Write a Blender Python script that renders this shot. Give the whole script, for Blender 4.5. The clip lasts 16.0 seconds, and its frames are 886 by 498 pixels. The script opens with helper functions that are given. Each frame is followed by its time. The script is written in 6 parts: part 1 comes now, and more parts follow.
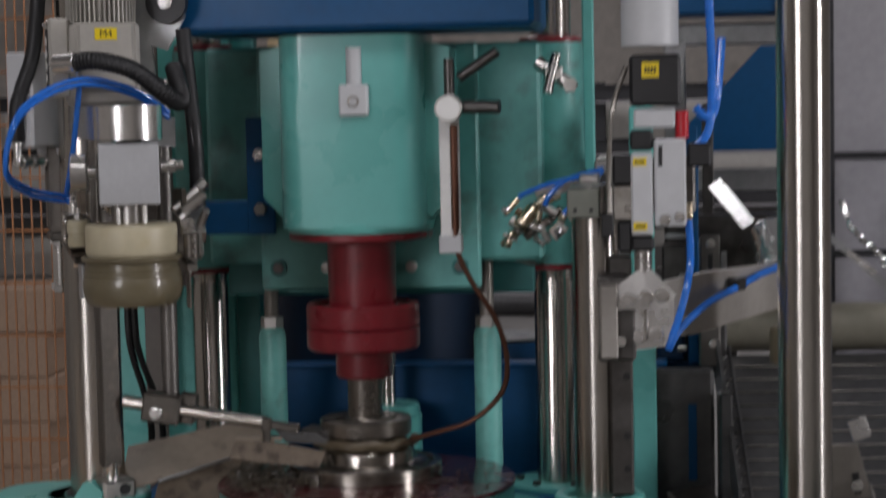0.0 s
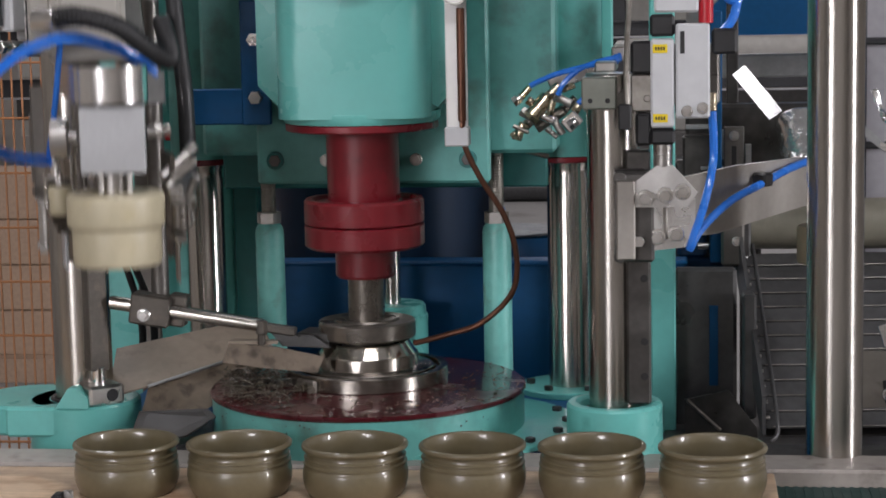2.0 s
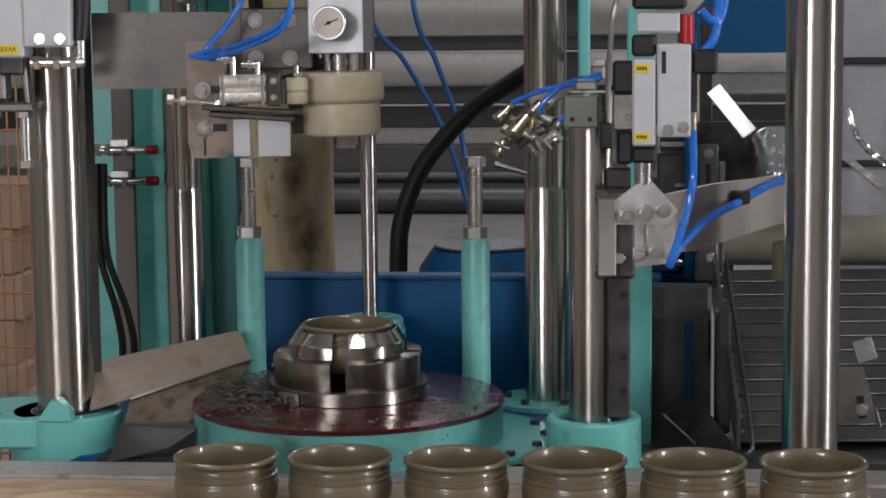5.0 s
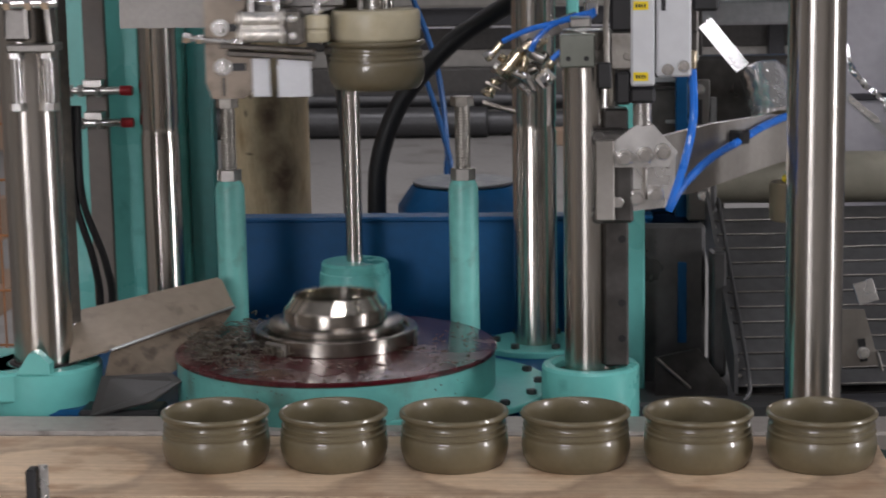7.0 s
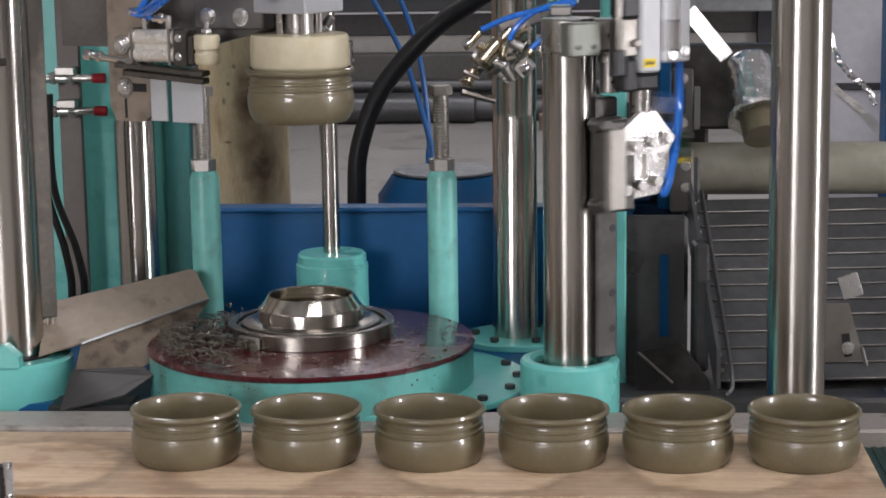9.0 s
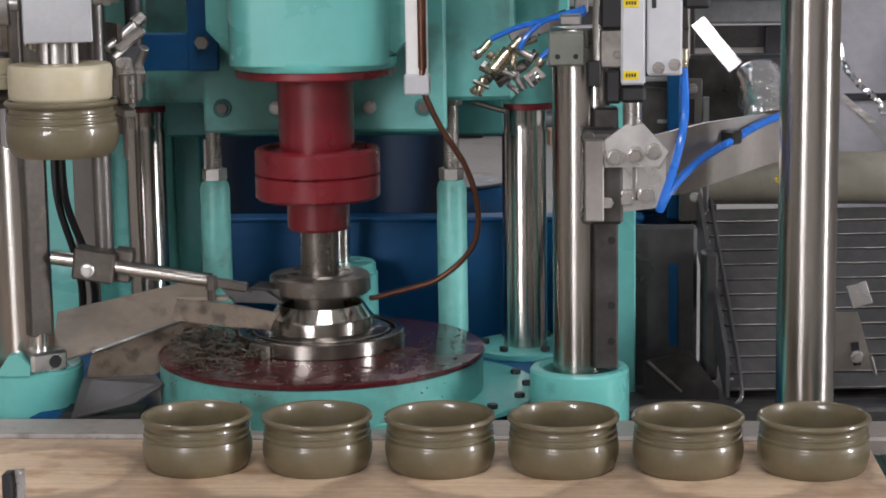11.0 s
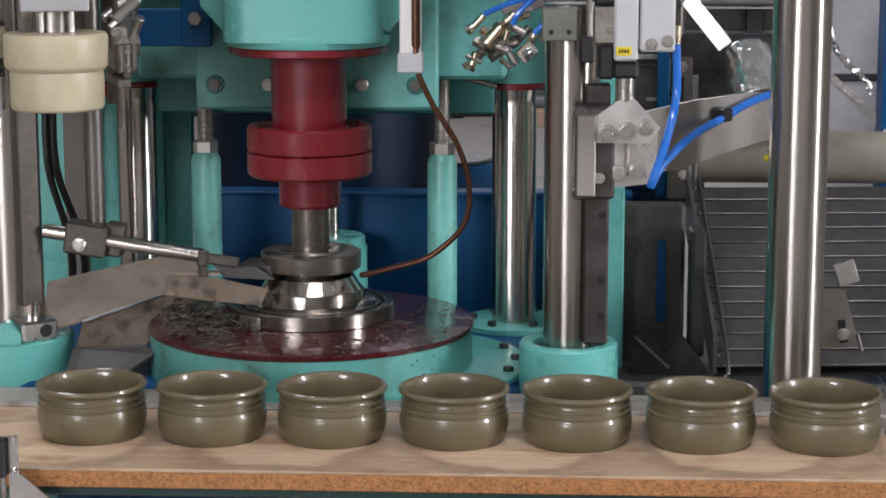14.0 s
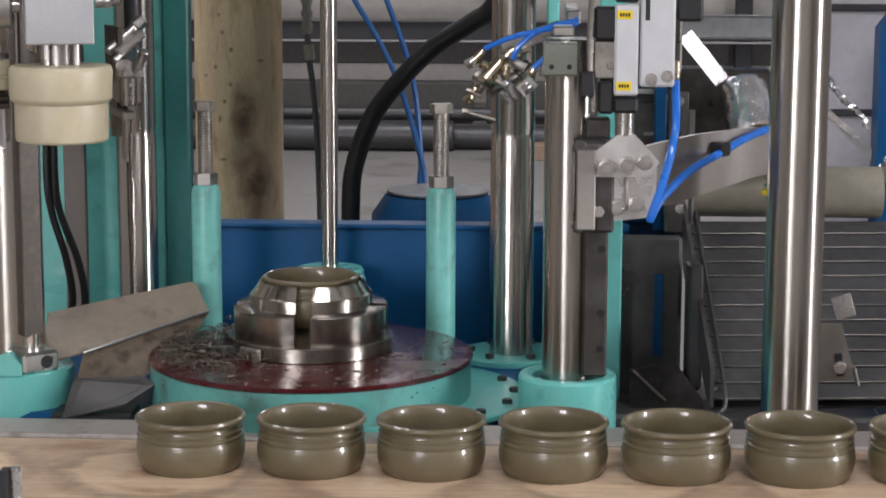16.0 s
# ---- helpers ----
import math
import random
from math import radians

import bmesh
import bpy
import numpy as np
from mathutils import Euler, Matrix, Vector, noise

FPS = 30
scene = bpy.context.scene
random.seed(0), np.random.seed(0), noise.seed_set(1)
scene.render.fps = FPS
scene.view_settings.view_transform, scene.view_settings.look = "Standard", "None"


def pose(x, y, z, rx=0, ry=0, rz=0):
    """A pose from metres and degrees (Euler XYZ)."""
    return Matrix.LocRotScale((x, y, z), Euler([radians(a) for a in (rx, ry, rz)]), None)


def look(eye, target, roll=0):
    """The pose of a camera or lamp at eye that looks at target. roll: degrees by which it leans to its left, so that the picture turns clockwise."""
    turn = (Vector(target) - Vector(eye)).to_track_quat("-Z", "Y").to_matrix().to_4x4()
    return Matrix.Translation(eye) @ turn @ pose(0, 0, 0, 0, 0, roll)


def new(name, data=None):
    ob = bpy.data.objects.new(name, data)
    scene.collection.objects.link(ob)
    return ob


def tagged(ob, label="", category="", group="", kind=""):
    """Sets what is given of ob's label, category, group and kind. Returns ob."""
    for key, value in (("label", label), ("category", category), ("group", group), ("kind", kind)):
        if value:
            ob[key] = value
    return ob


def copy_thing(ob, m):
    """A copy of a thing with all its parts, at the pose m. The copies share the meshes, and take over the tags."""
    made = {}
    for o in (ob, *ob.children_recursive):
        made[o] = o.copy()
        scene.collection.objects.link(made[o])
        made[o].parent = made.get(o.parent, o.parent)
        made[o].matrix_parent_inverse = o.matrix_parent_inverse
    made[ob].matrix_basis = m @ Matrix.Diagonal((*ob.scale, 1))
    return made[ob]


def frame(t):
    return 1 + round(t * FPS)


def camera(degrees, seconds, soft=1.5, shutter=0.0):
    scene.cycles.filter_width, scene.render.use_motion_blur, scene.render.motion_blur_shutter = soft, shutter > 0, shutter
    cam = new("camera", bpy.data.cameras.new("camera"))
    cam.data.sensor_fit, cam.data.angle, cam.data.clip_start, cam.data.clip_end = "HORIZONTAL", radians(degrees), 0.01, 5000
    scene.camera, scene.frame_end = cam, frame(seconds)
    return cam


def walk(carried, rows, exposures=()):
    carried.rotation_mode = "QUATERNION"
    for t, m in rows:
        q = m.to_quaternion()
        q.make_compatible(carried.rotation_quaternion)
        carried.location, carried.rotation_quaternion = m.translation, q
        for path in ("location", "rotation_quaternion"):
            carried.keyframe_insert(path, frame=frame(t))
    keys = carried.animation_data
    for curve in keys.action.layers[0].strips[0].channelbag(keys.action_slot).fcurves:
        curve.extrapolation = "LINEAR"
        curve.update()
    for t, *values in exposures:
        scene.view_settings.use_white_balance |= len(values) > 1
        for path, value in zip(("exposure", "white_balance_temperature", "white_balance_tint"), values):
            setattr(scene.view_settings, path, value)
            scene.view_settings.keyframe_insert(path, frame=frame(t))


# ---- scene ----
def aim(x, y, z, yaw, pitch, roll):
    """A camera pose from a place, a turn to the left of +y, a tilt up and a lean, in degrees."""
    a, b = radians(yaw), radians(pitch)
    way = Vector((-math.sin(a) * math.cos(b), math.cos(a) * math.cos(b), math.sin(b)))
    eye = Vector((x, y, z))
    return look(eye, eye + way, roll)


cam = camera(25.0, 16.0, soft=1.7, shutter=0.6)
PATH = [
    (0, aim(0.2721, -2.7300, 1.6237, 6.220, -4.380, -1.207)),
    (0.1, aim(0.2701, -2.6893, 1.6235, 6.439, -5.290, -1.245)),
    (0.2, aim(0.2664, -2.6154, 1.6231, 6.837, -6.945, -1.312)),
    (0.3, aim(0.2635, -2.5581, 1.6229, 7.145, -8.227, -1.364)),
    (0.4, aim(0.2629, -2.5452, 1.6228, 7.215, -8.517, -1.376)),
    (0.5, aim(0.2629, -2.5452, 1.6228, 7.215, -8.517, -1.376)),
    (1, aim(0.2566, -2.5332, 1.6192, 7.462, -9.066, -1.069)),
    (1.5, aim(0.2615, -2.5323, 1.6207, 6.336, -8.925, -0.850)),
    (2, aim(0.2697, -2.5353, 1.6232, 6.823, -7.739, -1.132)),
    (2.5, aim(0.2636, -2.5425, 1.6252, 6.068, -7.611, -1.075)),
    (3, aim(0.2538, -2.5530, 1.6302, 6.100, -7.801, -0.923)),
    (3.2, aim(0.2568, -2.5534, 1.6268, 6.061, -7.463, -0.841)),
    (5.5, aim(0.2197, -2.5739, 1.6376, 5.312, -7.455, -0.627)),
    (6, aim(0.2160, -2.5579, 1.6401, 5.561, -8.003, -0.716)),
    (6.5, aim(0.2031, -2.5306, 1.6463, 5.391, -8.658, -0.803)),
    (7, aim(0.1626, -2.4804, 1.6578, 3.991, -9.768, -1.001)),
    (7.5, aim(0.1501, -2.4315, 1.6633, 2.785, -10.321, -1.135)),
    (8, aim(0.1687, -2.4187, 1.6593, 3.577, -10.454, -1.167)),
    (8.5, aim(0.1785, -2.4170, 1.6573, 3.354, -10.646, -1.067)),
    (9, aim(0.1769, -2.4247, 1.6590, 3.702, -10.210, -0.809)),
    (11.5, aim(0.1718, -2.4379, 1.6447, 3.961, -9.751, -0.767)),
    (12, aim(0.1691, -2.4415, 1.6400, 4.088, -10.123, -0.630)),
    (12.5, aim(0.1628, -2.4416, 1.6420, 4.056, -10.361, -0.366)),
    (13, aim(0.1500, -2.4459, 1.6421, 3.820, -10.444, -0.160)),
    (13.5, aim(0.1534, -2.4467, 1.6405, 3.401, -10.477, -0.130)),
    (14, aim(0.1544, -2.4509, 1.6422, 3.230, -10.294, -0.067)),
    (14.5, aim(0.1515, -2.4555, 1.6452, 3.324, -10.068, 0.017)),
    (15, aim(0.1457, -2.4585, 1.6441, 3.170, -9.920, -0.016)),
    (15.5, aim(0.1420, -2.4638, 1.6424, 3.147, -9.863, 0.043)),
    (16, aim(0.1364, -2.4683, 1.6442, 2.837, -9.338, 0.194)),
]

walk(cam, PATH, [(0, -0.85), (0.5, -0.33), (1.0, -0.06), (1.5, -0.03), (2.0, -0.17), (3.0, -0.2), (5.5, -0.5), (6.0, -0.54), (6.5, -0.6), (7.0, -0.34), (7.5, -0.03), (9.0, 0.08), (12.5, 0.08), (16, 0.08)])

# ---- world and light ----
world = bpy.data.worlds.new("world")
scene.world = world
world.use_nodes = True
wn = world.node_tree
sky = wn.nodes.new("ShaderNodeTexSky")
sky.sky_type, sky.sun_disc = "NISHITA", False
sky.sun_elevation, sky.sun_rotation = radians(40), radians(60)
wn.links.new(sky.outputs[0], wn.nodes["Background"].inputs[0])
wn.nodes["Background"].inputs[1].default_value = 0.1


def area_lamp(name, eye, target, sx, sy, watts, colour=(1, 0.97, 0.93)):
    data = bpy.data.lights.new(name, "AREA")
    data.shape, data.size, data.size_y, data.energy, data.color = "RECTANGLE", sx, sy, watts, colour
    ob = new(name, data)
    ob.matrix_basis = look(eye, target)
    return ob


DAY = (0.985, 0.955, 1.01)
area_lamp("daylight_window_side", (7.7, -1.9, 2.3), (0, 0.2, 1.2), 1.0, 3.4, 520, DAY)
area_lamp("daylight_window_front", (-2.6, -7.7, 2.7), (-1.0, 0, 1.2), 3.0, 1.8, 410, DAY)
# No known skylights: overhead lamps added to fill the press, far hall and pole.
area_lamp("added_overhead_near", (1.0, -3.4, 5.4), (1.0, -3.0, 0), 2.4, 1.1, 150, DAY)
area_lamp("added_overhead_far", (0.6, 9.0, 5.4), (0.6, 9.01, 0), 7.0, 2.0, 300, DAY)
area_lamp("added_overhead_left", (-2.2, 2.3, 5.4), (-2.2, 2.31, 0), 1.6, 2.4, 110, DAY)

# ---- materials ----


def material(name, colour, rough=0.5, metal=0.0, vary=0.15, scale=6.0, bump=0.02, fine=60.0, second=None, patch=(0.55, 0.75), spec=0.5, coat=0.0, stretch=(1, 1, 1), rvary=0.1):
    m = bpy.data.materials.new(name)
    m.use_nodes = True
    n, l = m.node_tree.nodes, m.node_tree.links
    b = n["Principled BSDF"]
    tc = n.new("ShaderNodeTexCoord")
    mp = n.new("ShaderNodeMapping")
    mp.inputs["Scale"].default_value = stretch
    l.new(tc.outputs["Object"], mp.inputs[0])
    big = n.new("ShaderNodeTexNoise")
    big.inputs["Scale"].default_value, big.inputs["Detail"].default_value = scale, 5
    small = n.new("ShaderNodeTexNoise")
    small.inputs["Scale"].default_value, small.inputs["Detail"].default_value = fine, 4
    l.new(mp.outputs[0], big.inputs[0]), l.new(mp.outputs[0], small.inputs[0])
    add = n.new("ShaderNodeMath")
    add.operation = "ADD"
    l.new(big.outputs[0], add.inputs[0]), l.new(small.outputs[0], add.inputs[1])
    ramp = n.new("ShaderNodeMapRange")
    ramp.inputs["From Min"].default_value, ramp.inputs["From Max"].default_value = 0.6, 1.4
    ramp.inputs["To Min"].default_value, ramp.inputs["To Max"].default_value = 1 - vary, 1 + vary
    l.new(add.outputs[0], ramp.inputs[0])
    mul = n.new("ShaderNodeVectorMath")
    mul.operation = "SCALE"
    l.new(ramp.outputs[0], mul.inputs["Scale"])
    if second:
        mix = n.new("ShaderNodeMix")
        mix.data_type = "RGBA"
        mix.inputs["A"].default_value, mix.inputs["B"].default_value = (*colour, 1), (*second, 1)
        pr = n.new("ShaderNodeMapRange")
        pr.inputs["From Min"].default_value, pr.inputs["From Max"].default_value = patch
        pn = n.new("ShaderNodeTexNoise")
        pn.inputs["Scale"].default_value, pn.inputs["Detail"].default_value = scale * 2.3, 8
        l.new(mp.outputs[0], pn.inputs[0]), l.new(pn.outputs[0], pr.inputs[0]), l.new(pr.outputs[0], mix.inputs[0])
        l.new(mix.outputs["Result"], mul.inputs[0])
    else:
        mul.inputs[0].default_value = colour
    l.new(mul.outputs[0], b.inputs["Base Color"])
    rr = n.new("ShaderNodeMapRange")
    rr.inputs["From Min"].default_value, rr.inputs["From Max"].default_value = 0.3, 0.7
    rr.inputs["To Min"].default_value, rr.inputs["To Max"].default_value = max(rough - rvary, 0.02), min(rough + rvary, 1)
    l.new(big.outputs[0], rr.inputs[0]), l.new(rr.outputs[0], b.inputs["Roughness"])
    b.inputs["Metallic"].default_value, b.inputs["Specular IOR Level"].default_value = metal, spec
    b.inputs["Coat Weight"].default_value, b.inputs["Coat Roughness"].default_value = coat, 0.05
    if bump:
        bp = n.new("ShaderNodeBump")
        bp.inputs["Strength"].default_value, bp.inputs["Distance"].default_value = bump * 5, 0.002
        l.new(small.outputs[0], bp.inputs["Height"]), l.new(bp.outputs[0], b.inputs["Normal"])
    return m


TURQ = material("turquoise_enamel", (0.14, 0.48, 0.435), 0.33, vary=0.08, scale=7, second=(0.06, 0.24, 0.21), patch=(0.62, 0.8), bump=0.03, coat=0.2)
TURQ_WORN = material("worn_turquoise_enamel", (0.16, 0.47, 0.42), 0.4, vary=0.16, scale=14, second=(0.12, 0.25, 0.21), patch=(0.6, 0.78), bump=0.04)
TURQ_DARK = material("dark_green_and_shaded_enamel", (0.02, 0.16, 0.15), 0.4, vary=0.15, scale=6)
RED = material("red_enamel", (0.185, 0.011, 0.018), 0.32, vary=0.15, scale=12, bump=0.03, second=(0.14, 0.01, 0.015), coat=0.25)
MAROON = material("wet_maroon_enamel", (0.056, 0.006, 0.009), 0.22, vary=0.3, scale=11, bump=0.04, second=(0.03, 0.012, 0.012), patch=(0.5, 0.72), coat=0.35, rvary=0.14)
BLUE = material("blue_enamel", (0.002, 0.070, 0.19), 0.45, spec=0.3, vary=0.14, scale=5, bump=0.03, second=(0.01, 0.05, 0.16), patch=(0.6, 0.8))
CHROME = material("ground_chrome", (0.50, 0.475, 0.435), 0.17, 1.0, vary=0.08, scale=9, fine=25, bump=0.0, stretch=(6, 6, 0.6), rvary=0.05)


def along_shaft(m, rough, amount):
    """Grinding marks run round the shaft, so its reflections are drawn out along it."""
    n, l = m.node_tree.nodes, m.node_tree.links
    b, t = n["Principled BSDF"], n.new("ShaderNodeTangent")
    t.direction_type, t.axis = "RADIAL", "Z"
    l.remove(b.inputs["Roughness"].links[0])
    b.inputs["Roughness"].default_value = rough
    b.inputs["Anisotropic"].default_value, b.inputs["Anisotropic Rotation"].default_value = amount, 0.25
    l.new(t.outputs[0], b.inputs["Tangent"])


along_shaft(CHROME, 0.24, 0.85)
STEEL = material("brushed_steel", (0.47, 0.455, 0.43), 0.3, 1.0, vary=0.1, scale=18, fine=120, bump=0.02, rvary=0.06)
STEEL_DULL = material("dull_steel_plate", (0.33, 0.31, 0.28), 0.4, 0.9, vary=0.25, scale=14, fine=90, bump=0.03, second=(0.2, 0.18, 0.155), patch=(0.5, 0.8))
STEEL_DARK = material("oily_dark_steel", (0.10, 0.095, 0.09), 0.36, 0.85, vary=0.3, scale=20, bump=0.05)
GALV = material("galvanised_sheet", (0.42, 0.43, 0.43), 0.4, 0.85, vary=0.2, scale=16, bump=0.03)
ALU = material("grey_anodised_aluminium", (0.50, 0.51, 0.52), 0.42, 0.55, vary=0.06, scale=20, fine=150, bump=0.01)
GEAR = material("cast_aluminium_grey", (0.42, 0.40, 0.36), 0.5, 0.35, vary=0.12, scale=12, bump=0.04)
WHITE = material("white_plastic", (0.8, 0.8, 0.77), 0.4, vary=0.06, scale=10)
PALE = material("pale_grey_plastic", (0.52, 0.53, 0.54), 0.42, vary=0.06, scale=10)
BLACK = material("black_plastic", (0.012, 0.012, 0.013), 0.42, vary=0.2, scale=20)
RUBBER = material("black_rubber_hose", (0.01, 0.01, 0.011), 0.5, vary=0.2, scale=30)
YELLOW = material("yellow_sticker", (0.75, 0.56, 0.01), 0.45, vary=0.05)
INK = material("black_print", (0.01, 0.01, 0.01), 0.6, vary=0.05)
TUBE_BLUE = material("blue_air_tube", (0.02, 0.16, 0.62), 0.28, vary=0.1, scale=20, coat=0.3)
NYLON = material("cream_nylon", (0.47, 0.42, 0.29), 0.42, vary=0.1, scale=16, second=(0.42, 0.36, 0.22), patch=(0.55, 0.8), bump=0.03)
CLAY = material("wet_olive_clay", (0.128, 0.106, 0.060), 0.4, vary=0.1, scale=18, fine=140, bump=0.02, coat=0.65, rvary=0.08)
CLAY_RAW = material("raw_clay", (0.17, 0.135, 0.085), 0.55, vary=0.12, scale=20, bump=0.06)
COPPER = material("copper_tube", (0.14, 0.065, 0.042), 0.4, 0.8, vary=0.2, scale=20)
BRASS = material("nickelled_brass_fitting", (0.60, 0.52, 0.38), 0.25, 1.0, vary=0.12, scale=30)
REDCAP = material("red_plastic", (0.42, 0.01, 0.02), 0.4)
GREENCUP = material("green_rubber", (0.005, 0.16, 0.06), 0.45)
ORANGE = material("orange_mesh_paint", (0.38, 0.16, 0.06), 0.5)
FOIL = material("silver_foil", (0.82, 0.82, 0.81), 0.22, 0.95, vary=0.15, scale=30, fine=45, bump=0.35)
BELTG = material("green_conveyor_belt", (0.008, 0.04, 0.035), 0.55, vary=0.2, scale=20)
CONCRETE = material("pale_concrete", (0.235, 0.225, 0.215), 0.6, vary=0.18, scale=1.2, fine=25, second=(0.15, 0.14, 0.13), bump=0.05)
WALLPAINT = material("off_white_wall", (0.56, 0.54, 0.5), 0.75, vary=0.12, scale=0.8, fine=20, second=(0.42, 0.4, 0.36))
RACK = material("dark_rack_steel", (0.032, 0.032, 0.035), 0.5, 0.3, vary=0.3, scale=4)
RACKGREY = material("brown_grey_crate_and_shade", (0.06, 0.056, 0.052), 0.6, vary=0.3, scale=3, fine=30)
PIPE = material("dull_grey_pipe", (0.07, 0.07, 0.072), 0.4, 0.4, vary=0.3, scale=4)
FILM = material("dusty_silver_film", (0.13, 0.14, 0.15), 0.4, 0.5, vary=0.3, scale=40, fine=120, bump=0.2)
LINE_BLUE = material("dusty_blue_tube", (0.03, 0.13, 0.36), 0.4, vary=0.15, scale=20)
BRIGHTALU = material("bright_drawn_aluminium", (0.72, 0.69, 0.62), 0.3, 0.45, vary=0.1, scale=30, fine=150, bump=0.01)
CLAYPLATE = material("clay_filmed_steel_plate", (0.25, 0.205, 0.16), 0.45, 0.35, vary=0.15, scale=16, second=(0.16, 0.13, 0.1), bump=0.03)
FANGREY = material("dark_grey_plastic", (0.045, 0.042, 0.04), 0.5, vary=0.12, scale=12, bump=0.02)
HOUSING = material("smooth_turquoise_enamel", (0.125, 0.425, 0.385), 0.3, vary=0.06, scale=6, bump=0.02, coat=0.25)
CAPGREY = material("green_grey_cast_steel", (0.20, 0.21, 0.18), 0.4, 0.5, vary=0.12, scale=20, bump=0.02)
STRIP = material("bright_polished_strip", (0.92, 0.92, 0.92), 0.28, 0.85, vary=0.03, scale=20, bump=0.0)
TAN = material("tan_clay_stacks", (0.29, 0.2, 0.14), 0.7, vary=0.2, scale=3)
POLE = material("stained_pale_timber", (0.66, 0.53, 0.33), 0.55, vary=0.15, scale=3, fine=40, second=(0.42, 0.28, 0.14), patch=(0.52, 0.75), stretch=(5, 5, 1.6), bump=0.06)
CEIL = material("grey_hall_ceiling", (0.24, 0.24, 0.24), 0.8, vary=0.15, scale=0.8)
CHUTE = material("clay_smeared_sheet", (0.27, 0.22, 0.17), 0.5, 0.1, vary=0.15, scale=12, second=(0.15, 0.12, 0.09), bump=0.03)
CHUTE_WET_SHADED = material("wet_and_shaded_brown_sheet", (0.17, 0.135, 0.1), 0.42, 0.1, vary=0.25, scale=16, second=(0.07, 0.055, 0.04), patch=(0.5, 0.65), bump=0.04)
MOULD = material("oiled_mould_steel", (0.31, 0.285, 0.255), 0.2, 1.0, vary=0.12, scale=16, fine=120, bump=0.0, rvary=0.06)
along_shaft(MOULD, 0.25, 0.7)
POLISHED = material("polished_tool_steel", (0.70, 0.66, 0.58), 0.12, 1.0, vary=0.05, scale=16, bump=0.0)
along_shaft(POLISHED, 0.16, 0.7)
DIALFACE = material("gauge_face", (0.62, 0.55, 0.48), 0.4, vary=0.05)
HALLWALL = material("grey_brown_hall_wall", (0.46, 0.425, 0.385), 0.8, vary=0.2, scale=0.7, fine=12, second=(0.3, 0.27, 0.24))
JAWSTEEL = material("brown_grey_steel", (0.10, 0.09, 0.078), 0.4, 0.7, vary=0.18, scale=22, fine=120, bump=0.03, second=(0.15, 0.125, 0.1))
BEAMSTEEL = material("grey_beam_steel", (0.18, 0.17, 0.157), 0.38, 0.8, vary=0.12, scale=16, fine=140, bump=0.02)
OILY = material("oily_turned_steel", (0.22, 0.20, 0.175), 0.3, 0.9, vary=0.18, scale=18, fine=120, bump=0.02)
DARKPLATE = material("dark_sheet_steel", (0.115, 0.115, 0.115), 0.36, 0.6, vary=0.25, scale=9, bump=0.03)
BLUE_DARK = material("navy_and_shade_enamel", (0.002, 0.017, 0.045), 0.5, spec=0.2, vary=0.15, scale=5)
# Darker turquoise: clay film on the drum, painted shade on the carriage parts.
DRUM = material("filmed_and_shaded_turquoise", (0.11, 0.36, 0.325), 0.4, vary=0.14, scale=9, second=(0.09, 0.20, 0.17), patch=(0.52, 0.75), bump=0.03, coat=0.15)
ZINC = material("bright_zinc_steel", (0.78, 0.77, 0.75), 0.22, 1.0, vary=0.06, scale=30, bump=0.01, rvary=0.04)
PANEL = material("grey_sheet_panel", (0.36, 0.35, 0.37), 0.45, vary=0.12, scale=5, bump=0.02)
RAILBROWN = material("brown_grey_painted_rail", (0.13, 0.11, 0.095), 0.5, vary=0.12, scale=10)
FLASH = material("wet_dark_clay", (0.10, 0.078, 0.048), 0.35, vary=0.2, scale=40, fine=160, bump=0.06, coat=0.4)
SLIP = material("wet_clay_slip", (0.09, 0.06, 0.045), 0.12, vary=0.2, scale=60, coat=0.8)
SCRAP = material("wet_dark_clay_trimmings", (0.06, 0.05, 0.034), 0.4, vary=0.3, scale=60, coat=0.3)
RAILTOP = material("dull_grey_rail", (0.33, 0.30, 0.27), 0.5, 0.2, vary=0.15, scale=10, second=(0.12, 0.1, 0.085))
BLADE = material("brown_grey_blade_steel", (0.36, 0.34, 0.31), 0.4, 0.92, vary=0.1, scale=10, fine=90, bump=0.02)
SATIN = material("satin_machined_aluminium", (0.66, 0.65, 0.63), 0.3, 0.85, vary=0.08, scale=20, fine=120, bump=0.02)
ROLLER = material("grey_clay_smear", (0.24, 0.225, 0.175), 0.55, vary=0.12, scale=14, second=(0.17, 0.155, 0.12))


